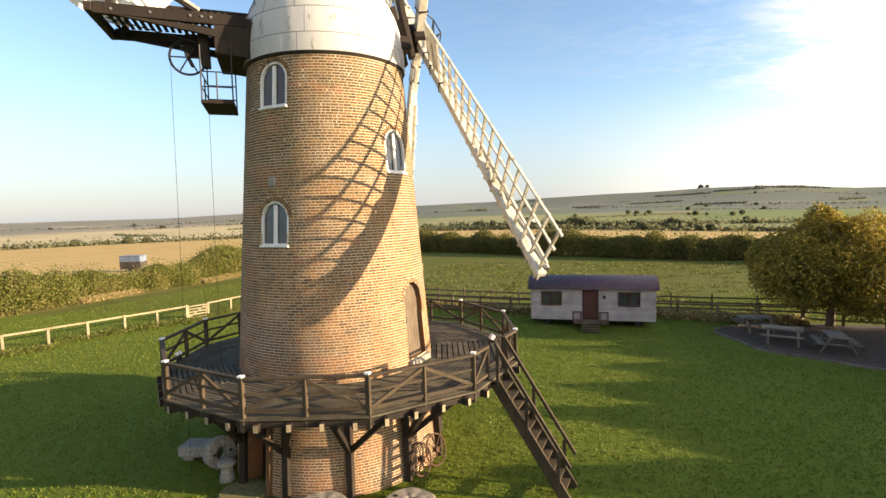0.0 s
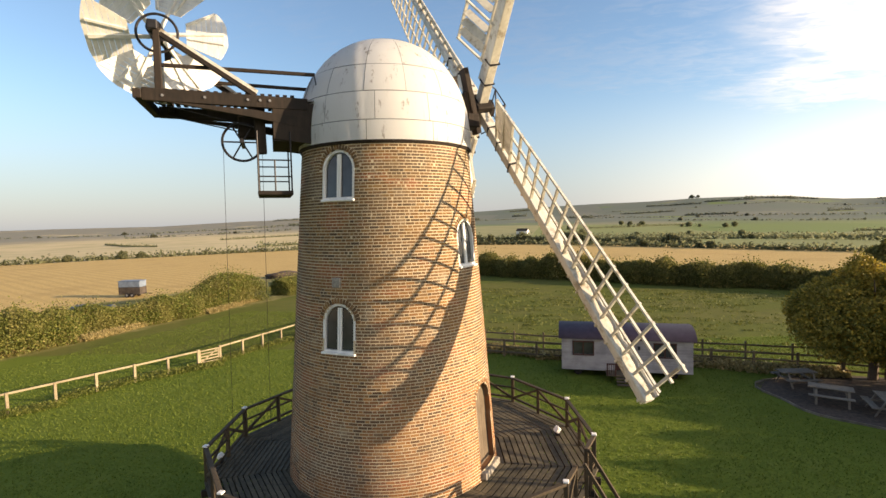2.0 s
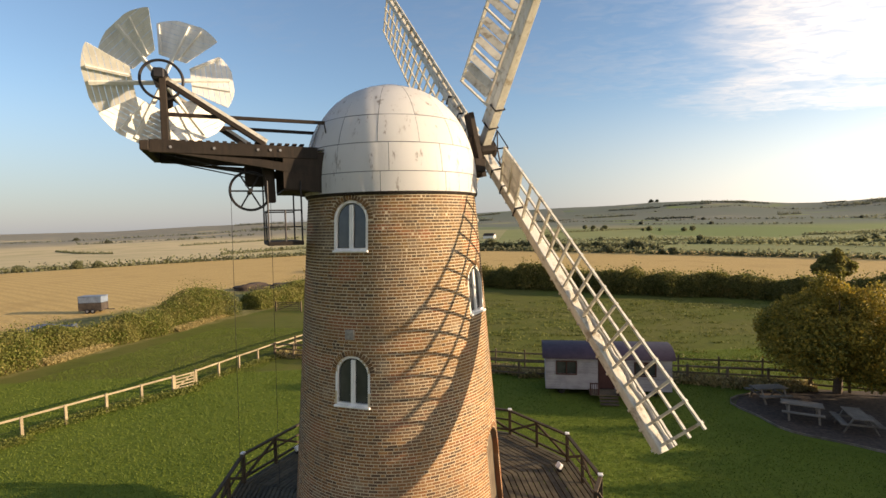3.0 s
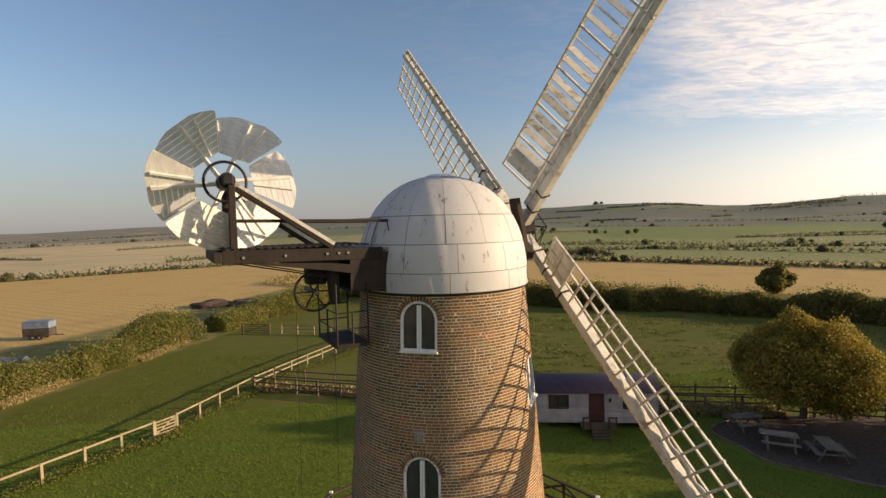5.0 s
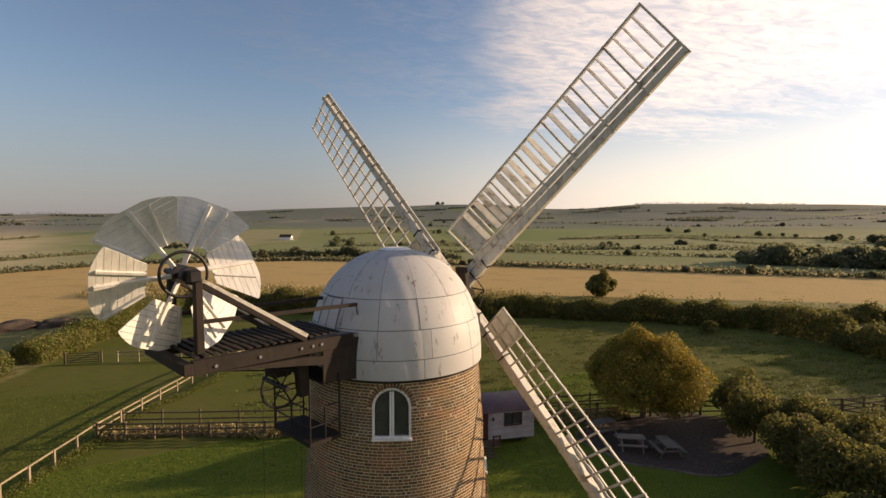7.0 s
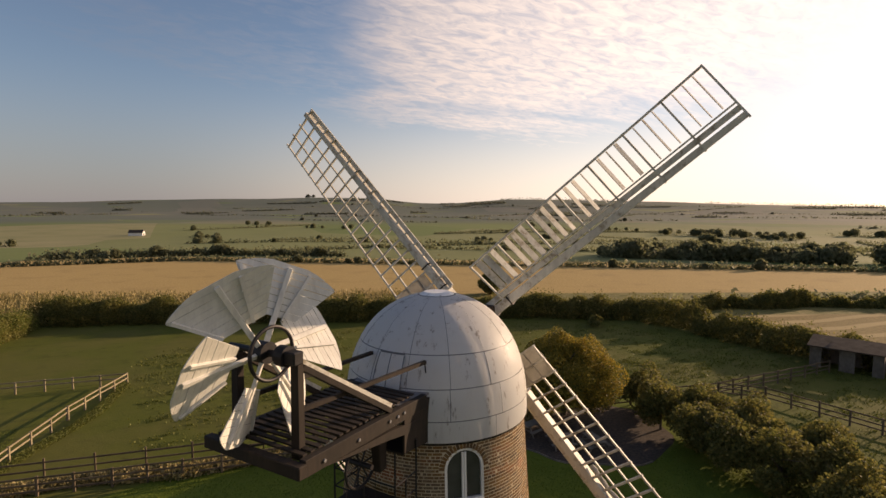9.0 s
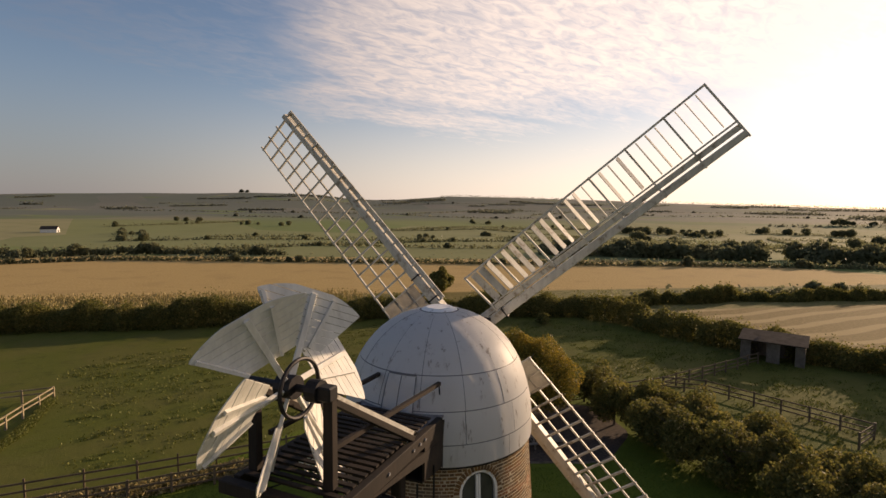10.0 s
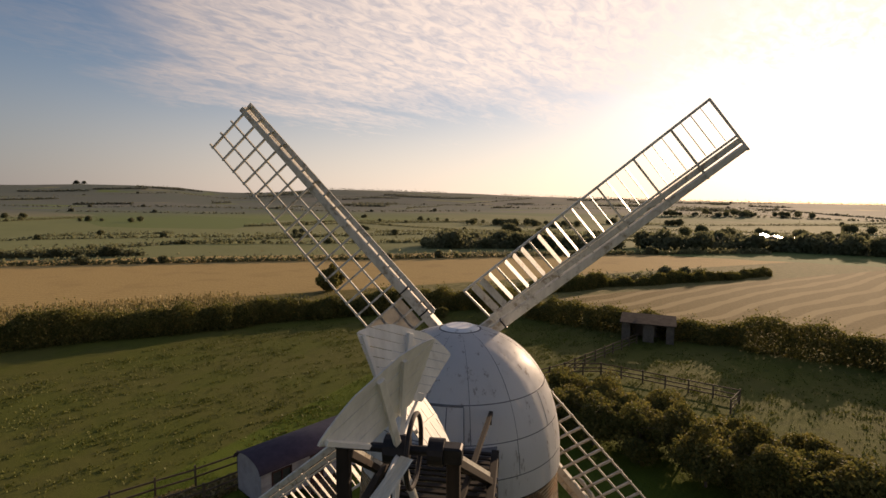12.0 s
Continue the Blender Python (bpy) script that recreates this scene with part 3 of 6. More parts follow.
def clear_of_openings(az, z, half):
    """What is left of a course's brick beside the openings, as metres from the given azimuth."""
    lo, hi = -half, half
    for a, zb, w, h in WINDOWS + [DOOR, BASE_DOOR]:
        s = radians((a - az + 180) % 360 - 180) * radius(z)
        top = zb + h - w / 2
        if abs(s) > 1.2 or z < zb - 0.03:
            continue
        edge = w / 2 + 0.014
        if z > top:
            rim = (w / 2 + 0.135) ** 2 - (z - top) ** 2
            if rim <= 0:
                continue
            edge = math.sqrt(rim)
        if s >= 0:
            hi = min(hi, s - edge)
        else:
            lo = max(lo, s + edge)
    return lo, hi


def brick_mesh(w):
    h = COURSE / 2 - 0.0068
    bm = bmesh.new()
    vs = [bm.verts.new((sx * w / 2, y, sz * h)) for sx, sz, y in ((-1, -1, 0.02), (1, -1, 0.02), (1, 1, 0.02), (-1, 1, 0.02), (-0.97, -0.9, 0), (0.97, -0.9, 0), (0.97, 0.9, 0), (-0.97, 0.9, 0))]
    for f in ((4, 5, 6, 7), (0, 1, 5, 4), (1, 2, 6, 5), (2, 3, 7, 6), (3, 0, 4, 7)):
        bm.faces.new([vs[i] for i in f])
    me = bpy.data.meshes.new("brick")
    bm.to_mesh(me)
    bm.free()
    me.materials.append(M["brick1"])
    return me


def build_bricks():
    vs, qs, singles = [], [], []
    n = int(TOWER_TOP / COURSE)
    h = COURSE / 2 - 0.0068
    for j in range(n):
        z = (j + 0.5) * COURSE
        shift = random.uniform(-0.08, 0.08)
        count = 2 * round(2 * math.pi * radius(z) / 0.31)
        fit = 4 * math.pi * radius(z) / count / 0.31
        for i in range(count):
            header = i % 2
            az = 720 / count * (i // 2 + (0.5 if header else 0.0) + (0.5 if j % 2 else 0.0) + shift)
            az = (az + random.uniform(-0.06, 0.06) + 180) % 360 - 180
            half = (0.092 if header else 0.198) * fit / 2
            lo, hi = clear_of_openings(az, z, half)
            if hi - lo < 0.025:
                continue
            out = random.uniform(-0.0012, 0.0014)
            if NEAR_AZ[0] < az < NEAR_AZ[1] and NEAR_Z[0] < z < NEAR_Z[1] and len(singles) < 300:
                singles.append((az, z, header, out))
                continue
            a, b = radians(az), len(vs)
            for sx, sz, dr in ((-1, -1, -0.02), (1, -1, -0.02), (1, 1, -0.02), (-1, 1, -0.02), (-0.97, -0.9, out), (0.97, -0.9, out), (0.97, 0.9, out), (-0.97, 0.9, out)):
                zz = z + sz * h
                aa = a + ((lo + hi) / 2 + sx * (hi - lo) / 2) / radius(z)
                r = radius(zz) + dr
                vs.append((r * math.cos(aa), r * math.sin(aa), zz))
            qs += [(b + 4, b + 5, b + 6, b + 7), (b, b + 1, b + 5, b + 4), (b + 1, b + 2, b + 6, b + 5), (b + 2, b + 3, b + 7, b + 6), (b + 3, b, b + 4, b + 7)]
    rest = raw_mesh("brickwork", vs, qs, "brick", tower, True)
    tagged(rest, "brown and orange bricks with dark headers and pale joints", kind="stuff")
    data = [brick_mesh(0.198), brick_mesh(0.092)]
    for az, z, header, out in singles:
        share("brick", data[header], tower, on_tower(az, z, out))


def arch(w, h, n=14, inset=0.0):
    """The outline of a round-headed opening, anticlockwise from the left foot's right neighbour."""
    r = w / 2 - inset
    pts = [(-r, inset), (r, inset)]
    top = h - w / 2
    for i in range(n + 1):
        a = math.pi * i / n
        pts.append((r * math.cos(a), top + r * math.sin(a)))
    return pts


def arch_frame(w, h, t, deep, m):
    bm = bmesh.new()
    o, i = arch(w, h), arch(w, h, inset=t)
    n = len(o)
    rows = [[bm.verts.new(m @ Vector((x, y, z))) for x, z in pts] for pts, y in ((o, 0), (i, 0), (i, deep), (o, deep))]
    for a in range(4):
        for k in range(n):
            bm.faces.new((rows[a][k], rows[a][(k + 1) % n], rows[(a + 1) % 4][(k + 1) % n], rows[(a + 1) % 4][k]))
    bmesh.ops.recalc_face_normals(bm, faces=bm.faces)
    return bm


def head_bricks(owner, az, z, w, h):
    """A ring of bricks on edge over a round head."""
    bm = boxm((0, 0, 0), (0.062, 0.03, 0.112), None, 0.003)
    me = bpy.data.meshes.new("arch_brick")
    bm.to_mesh(me)
    bm.free()
    me.materials.append(M["brick1"])
    n = 21
    for i in range(n):
        a = math.pi * (i + 0.5) / n
        r = w / 2 + 0.074
        s, zz = r * math.cos(a), z + h - w / 2 + r * math.sin(a)
        m = on_tower(az + math.degrees(s / radius(zz)), zz, -0.013) @ Matrix.Rotation(math.pi / 2 - a, 4, "Y")
        share("arch_brick", me, owner, m)


def build_window(az, z, w, h):
    win = part("window", arch_frame(w + 0.02, h + 0.015, 0.052, 0.09, on_tower(az, z, -0.04)), "white", mill, "round-headed white timber window with two panes")
    m = on_tower(az, z, -0.055)
    for s in (-1, 1):
        bm = bmesh.new()
        pts = [(x, zz) for x, zz in arch(w, h, inset=0.06) if x * s > -1e-6]
        half = sorted(pts, key=lambda p: math.atan2(p[1] - h * 0.45, p[0] - s * w * 0.22))
        half += [(0.0, 0.06), (0.0, h - 0.06)]
        half = sorted(set(half), key=lambda p: math.atan2(p[1] - h * 0.45, p[0] - s * w * 0.22))
        bm.faces.new([bm.verts.new(m @ Vector((x, 0.045, zz))) for x, zz in half])
        part("pane", bm, "glass", win)
        part("sash_stile", boxm((0, 0, 0), (0.045, 0.05, h - 0.12), None, 0.006), "white", win).matrix_basis = m @ Matrix.Translation((s * 0.027, 0.02, h / 2 - 0.02))
    part("sill", boxm((0, 0, 0), (w + 0.05, 0.14, 0.05), None, 0.01), "white", win).matrix_basis = m @ Matrix.Translation((0, 0.0, -0.02))
    head_bricks(win, az, z, w, h)
    return win


for w in WINDOWS:
    build_window(*w)


def build_tower_door():
    az, z, w, h = DOOR
    d = part("door", arch_frame(w + 0.02, h + 0.02, 0.04, 0.1, on_tower(az, z, -0.17)), "door", mill, "tall round-headed brown plank door")
    part("reveal", arch_frame(w + 0.03, h + 0.02, 0.015, 0.3, on_tower(az, z, -0.042)), "brick1", d, "brick lining of the doorway")
    head_bricks(d, az, z, w, h)
    m = on_tower(az, z, -0.2)
    n = 6
    for i in range(n):
        x0, x1 = -w / 2 + 0.03 + i * (w - 0.06) / n, -w / 2 + 0.03 + (i + 1) * (w - 0.06) / n - 0.006
        top = h - w / 2
        hh = [top + math.sqrt(max(0, (w / 2 - 0.03) ** 2 - x * x)) for x in (x0, x1)]
        bm = bmesh.new()
        prism(bm, [(x0, 0.02), (x1, 0.02), (x1, max(hh[1], top)), (x0, max(hh[0], top))], 0.05, m)
        part("plank", bm, "door", d)
    part("door_step", boxm((0, 0, 0), (w + 0.06, 0.34, 0.16), None, 0.015), "stone", d, "worn stone door step").matrix_basis = on_tower(az, z, -0.03) @ Matrix.Translation((0, 0.05, -0.09))
    part("latch", boxm((0, 0, 0), (0.03, 0.03, 0.16), None, 0.005), "iron", d).matrix_basis = m @ Matrix.Translation((-0.24, -0.04, 1.0))


build_tower_door()


def build_base_door():
    az, z, w, h = BASE_DOOR
    d = part("base_door", boxm((0, 0, 0), (w, 0.06, 1.95)), "dark", mill, "dark recessed doorway under the stage")
    d.matrix_basis = on_tower(az, 0.95, -0.55)
    for s in (-1, 1):
        part("jamb", boxm((0, 0, 0), (0.12, 0.6, 2.0), None, 0.01), "brick1", d, "red brick door jamb").matrix_basis = d.matrix_basis.inverted() @ on_tower(az, 0.95, -0.25) @ Matrix.Translation((s * (w / 2 + 0.03), 0, 0))
    part("lintel", boxm((0, 0, 0), (w + 0.5, 0.2, 0.2), None, 0.01), "dark", d).matrix_basis = d.matrix_basis.inverted() @ on_tower(az, 1.95, -0.04)


build_base_door()
part("plaque", boxm((0, 0, 0), (0.22, 0.06, 0.22), None, 0.01), "stone", mill, "small pale stone plaque in the wall").matrix_basis = on_tower(-101.5, 7.55, 0.01)

# the cap
CAP_Z, CAP_R, CAP_H, CAP_TURN = 10.62, 2.16, 2.72, 31.4
cap = part("cap", bmesh.new(), "cap", mill, "white sheeted dome cap with rusty seams")


def cap_r(z):
    t = min(1, max(0, (z - CAP_Z) / CAP_H))
    return CAP_R * (1 - t ** 2.35) ** (1 / 2.2)


def cap_panel(a0, a1, z0, z1, lift):
    n, k = max(4, round((a1 - a0) / 3)), 8
    bm = bmesh.new()
    rows = []
    for j in range(k + 1):
        t = j / k
        z = z0 + (z1 - z0) * (t if z1 < CAP_Z + CAP_H - 0.05 else 1 - (1 - t) ** 1.7)
        row = []
        for i in range(n + 1):
            a = radians(a0 + (a1 - a0) * i / n)
            r = cap_r(z) + lift
            row.append(bm.verts.new((r * math.cos(a), r * math.sin(a), z + lift * 0.3)))
        rows.append(row)
    for j in range(k):
        for i in range(n):
            bm.faces.new((rows[j][i], rows[j][i + 1], rows[j + 1][i + 1], rows[j + 1][i]))
    fs = bm.faces[:]
    bmesh.ops.solidify(bm, geom=fs, thickness=0.012)
    for e in bm.edges:
        if e.calc_face_angle(0.0) > 0.6:
            e.smooth = False
    part("panel", bm, "cap", cap, smooth=True)


def build_cap():
    ls = [CAP_Z, CAP_Z + 0.43, CAP_Z + 1.06, CAP_Z + 1.7, CAP_Z + CAP_H - 0.03]
    counts = [9, 11, 14, 14]
    offs = [CAP_TURN + 6, CAP_TURN + 22, CAP_TURN + 13, CAP_TURN + 13]
    for j in range(4):
        n = counts[j]
        for i in range(n):
            a0 = offs[j] + 360 * i / n
            cap_panel(a0 + 0.16, a0 + 360 / n - 0.16, ls[j] + (0.008 if j else 0), ls[j + 1] - 0.008, 0.004 * ((i + j) % 2) + random.uniform(0, 0.004))
    # dark lining under the sheets, and the finial disc
    bm = bmesh.new()
    prev = None
    for j in range(25):
        z = CAP_Z + 0.01 + (CAP_H - 0.06) * j / 24
        r = cap_r(z) - 0.03
        row = [bm.verts.new((r * math.cos(2 * math.pi * i / 60), r * math.sin(2 * math.pi * i / 60), z)) for i in range(60)]
        if prev:
            for i in range(60):
                bm.faces.new((prev[i], prev[(i + 1) % 60], row[(i + 1) % 60], row[i]))
        prev = row
    bm.faces.new(prev)
    part("lining", bm, "lead", cap)
    bm = bmesh.new()
    bmesh.ops.create_cone(bm, cap_ends=True, segments=32, radius1=0.42, radius2=0.3, depth=0.06, matrix=Matrix.Translation((0, 0, CAP_Z + CAP_H + 0.0)))
    part("top_disc", bm, "cap", cap)
    bm = bmesh.new()
    ring(bm, Matrix.Translation((0, 0, CAP_Z - 0.01)), CAP_R - 0.06, 0.06, 60, 6)
    part("curb_ring", bm, "dark", cap)


build_cap()
TURN = Matrix.Rotation(radians(CAP_TURN), 4, "Z")     # x towards the sails, y across, z up
U = TURN @ Vector((1, 0, 0))
V = TURN @ Vector((0, 1, 0))


def cw(u, v, z):
    return U * u + V * v + Vector((0, 0, z))


def cap_details():
    # the hatch in the cap's back
    for lo, hi in ((-9.3, -0.25), (0.25, 9.3)):
        bm = bmesh.new()
        grid = []
        for k in range(7):
            z = CAP_Z + 0.72 + 0.95 * k / 6
            grid.append([bm.verts.new(((cap_r(z) + 0.03) * math.cos(a), (cap_r(z) + 0.03) * math.sin(a), z)) for a in (radians(CAP_TURN + 180 + lo + (hi - lo) * t / 4) for t in range(5))])
        for k in range(6):
            for t in range(4):
                bm.faces.new((grid[k][t], grid[k][t + 1], grid[k + 1][t + 1], grid[k + 1][t]))
        bmesh.ops.solidify(bm, geom=bm.faces[:], thickness=0.02)
        part("hatch_leaf", bm, "cap", cap, "white hatch leaf with dark joints")
    for z in (CAP_Z + 0.7, CAP_Z + 1.69):
        for t in range(4):
            q = [((cap_r(z) + 0.025) * math.cos(a), (cap_r(z) + 0.025) * math.sin(a), z) for a in (radians(CAP_TURN + 170.4 + 4.8 * (t + d)) for d in (0, 1))]
            part("hatch_trim", beamm(q[0], q[1], 0.02, 0.024), "lead", cap)
    for off in (-9.55, 0.0, 9.55):
        a = radians(CAP_TURN + 180 + off)
        for k in range(4):
            q = [((cap_r(z) + 0.028) * math.cos(a), (cap_r(z) + 0.028) * math.sin(a), z) for z in (CAP_Z + 0.72 + 0.2375 * (k + d) for d in (0, 1))]
            part("hatch_trim", beamm(q[0], q[1], 0.016, 0.022, (math.cos(a), math.sin(a), 0)), "lead", cap)
    # the storm hatch and breast beam behind the sails
    part("breast_beam", beamm(cw(2.05, -0.95, 11.35), cw(2.05, 0.95, 11.35), 0.3, 0.34, bev=0.02), "dark", cap)
    part("weather_beam", beamm(cw(2.12, -0.5, 11.85), cw(2.12, 0.5, 11.85), 0.28, 0.6, bev=0.02), "dark", cap)
    part("sheer_board", beamm(cw(2.0, -0.42, 12.75), cw(2.35, -0.42, 11.1), 0.12, 0.34, V), "dark", cap)
    part("sheer_board", beamm(cw(2.0, 0.42, 12.75), cw(2.35, 0.42, 11.1), 0.12, 0.34, V), "dark", cap)


cap_details()

# the sails
TILT_UP = 8.1
HUB = cw(2.76, 0.33, 11.92)
SAIL = Matrix.Translation(HUB) @ TURN @ Matrix.Rotation(radians(-TILT_UP), 4, "Y") @ Matrix(((0, 0, 1, 0), (1, 0, 0, 0), (0, 1, 0, 0), (0, 0, 0, 1)))
# in SAIL: x across (towards V), y up, z away from the cap
STOCK_AT, SAIL_R, FRAME_IN, FRAME_W = 49.9, 8.65, 1.35, 1.36


def sail_point(turn, a, p, n=0.0):
    """a metres out along the stock, p metres to the trailing side, n metres away from the cap; the frame is twisted."""
    t = (a - FRAME_IN) / (SAIL_R - FRAME_IN)
    tw = math.tan(radians(17 * (1 - t) - 1)) * max(0, p)
    c, s = math.cos(turn), math.sin(turn)
    return SAIL @ Vector((a * c + p * s, a * s - p * c, n - tw))


def build_sail(i):
    patent = i % 2 == 1
    tip = 8.54 if patent else SAIL_R
    turn = radians(STOCK_AT + 90 * i + (-0.8, 0.5, 0.3, 0.2)[i])
    face = SAIL.to_3x3() @ Vector((0, 0, 1))
    sail = part("sail", beamm(sail_point(turn, 0.0, 0), sail_point(turn, tip, 0), 0.26, 0.27, face, 0.015, 0.55), "sailwhite", mill,
                "white patent sail with a row of tilted shutters" if patent else "white common sail with open timber lattice")
    P = lambda a, p, n=0.0: sail_point(turn, a, p, n)
    # the whip bolted on the stock, and its straps
    for a in (0.9, 1.5) if patent else (0.9, 1.5, 2.3):
        part("strap", beamm(P(a, -0.145, 0.03), P(a, 0.145, 0.03), 0.04, 0.3, face), "iron", sail)
    if patent:
        part("whip", beamm(P(0.8, 0.24, 0.02), P(tip, 0.19, 0.02), 0.16, 0.1, face, 0.01, 0.8), "sailwhite", sail)
        part("hemlath", beamm(P(FRAME_IN, FRAME_W, 0), P((FRAME_IN + tip) / 2, FRAME_W, 0), 0.05, 0.08, face), "sailwhite", sail)
        part("hemlath", beamm(P((FRAME_IN + tip) / 2, FRAME_W, 0), P(tip, FRAME_W, 0), 0.05, 0.08, face), "sailwhite", sail)
        part("uplong", beamm(P(FRAME_IN, 0.36, 0), P(tip, 0.32, 0), 0.04, 0.07, face), "sailwhite", sail)
        bays = 7
        step = (tip - FRAME_IN) / bays
        for b in range(bays + 1):
            a = FRAME_IN + b * step
            part("sail_bar", beamm(P(a, -0.1, -0.02), P(a, FRAME_W + 0.03, -0.02), 0.045, 0.06, face), "sailwhite", sail)
            if b == bays:
                break
            for s in range(1, 4):
                a1 = a + step * s / 4
                if b == 0 and s < 3:
                    ang = 52
                else:
                    ang = 76 + 6 * math.sin(b * 2.1 + s)
                wid = 0.215 if b < 4 else (0.17 if b < 5 else 0.1)
                if (b, s) in ((3, 3), (4, 2), (5, 1)):
                    wid = 0.05
                p0, p1 = P(a1, 0.38, 0), P(a1, FRAME_W - 0.04, 0)
                ax = (p1 - p0).normalized()
                nn = Matrix.Rotation(radians(ang), 3, ax) @ face
                part("shutter", beamm(p0, p1, wid, 0.016, nn), "sailwhite", sail)
    else:
        part("whip", beamm(P(0.75, -0.02, 0.16), P(tip, -0.02, 0.1), 0.17, 0.14, face, 0.01, 0.7), "sailwhite", sail)
        for j, p in enumerate((0.46, 0.91, FRAME_W)):
            m = (FRAME_IN + tip) / 2
            part("uplong", beamm(P(FRAME_IN, p, 0), P(m, p, 0), 0.045, 0.05, face), "sailwhite", sail)
            part("uplong", beamm(P(m, p, 0), P(tip, p, 0), 0.045, 0.05, face), "sailwhite", sail)
        n = 17
        for b in range(n + 1):
            a = FRAME_IN + (tip - 0.12 - FRAME_IN) * b / n
            part("sail_bar", beamm(P(a, -0.26, 0.0), P(a, FRAME_W + 0.04, 0.0), 0.05, 0.06, face), "sailwhite", sail)
        # the leading board, and the rolled cloth at the heel
        part("leading_board", beamm(P(FRAME_IN, -0.22, 0.04), P(tip - 0.05, -0.2, 0.04), 0.15, 0.035, face), "sailwhite", sail)
        bm = bmesh.new()
        q = [P(FRAME_IN + 0.03, 0.2, -0.03), P(FRAME_IN + 0.03, FRAME_W - 0.03, -0.03), P(FRAME_IN + 0.85, FRAME_W - 0.03, -0.03), P(FRAME_IN + 0.85, 0.2, -0.03)]
        bm.faces.new([bm.verts.new(v) for v in q])
        bmesh.ops.solidify(bm, geom=bm.faces[:], thickness=0.012)
        part("heel_panel", bm, "canvas", sail, "grey boarded heel panel")
        if i == 2:
            bm = bmesh.new()
            prev = None
            for s in range(29):
                a = 4.9 + (tip - 4.9) * s / 28
                c = P(a, 0.2 + 0.03 * math.sin(s * 0.9), 0.1 + 0.02 * math.cos(s * 1.2))
                side = (P(a, 0.3) - P(a, 0.2)).normalized()
                fat = 0.06 + 0.015 * math.sin(s * 1.9)
                row = [bm.verts.new(c + side * fat * math.cos(k * math.pi / 4) + face * fat * math.sin(k * math.pi / 4)) for k in range(8)]
                if prev:
                    for k in range(8):
                        bm.faces.new((prev[k], prev[(k + 1) % 8], row[(k + 1) % 8], row[k]))
                prev = row
            part("rolled_cloth", bm, "canvas", sail, "sail cloth rolled along the whip")


for i in range(4):
    build_sail(i)
part("windshaft", rodm(HUB - SAIL.to_3x3() @ Vector((0, 0, 1.0)), HUB + SAIL.to_3x3() @ Vector((0, 0, 0.35)), 0.24, 16), "dark", mill, "dark iron windshaft head")
part("canister", boxm((0, 0, 0), (0.62, 0.62, 0.5), None, 0.04), "dark", mill, "dark iron canister holding the stocks").matrix_basis = SAIL @ Matrix.Rotation(radians(STOCK_AT), 4, "Z")


def build_striking_gear():
    bm = bmesh.new()
    for k in range(4):
        a = radians(STOCK_AT + 90 * k + 45)
        rod(bm, SAIL @ Vector((0, 0, 0.5)), SAIL @ Vector((0.5 * math.cos(a), 0.5 * math.sin(a), 0.55)), 0.022, 6)
        b = radians(STOCK_AT + 90 * (k + 1) + 45)
        rod(bm, SAIL @ Vector((0.5 * math.cos(a), 0.5 * math.sin(a), 0.55)), SAIL @ Vector((0.5 * math.cos(b), 0.5 * math.sin(b), 0.55)), 0.018, 6)
        rod(bm, SAIL @ Vector((0.5 * math.cos(a), 0.5 * math.sin(a), 0.55)), SAIL @ Vector((0.75 * math.cos(a + .5), 0.75 * math.sin(a + .5), 0.12)), 0.018, 6)
    part("striking_gear", bm, "iron", mill, "black iron striking linkage on the sail hub")


build_striking_gear()

# the fantail and its frame
tail = part("tail_frame", beamm(cw(-5.28, -0.9, 11.58), cw(-2.0, -0.9, 11.52), 0.13, 0.26, bev=0.01), "dark", mill, "dark timber tail frame with slatted floor")


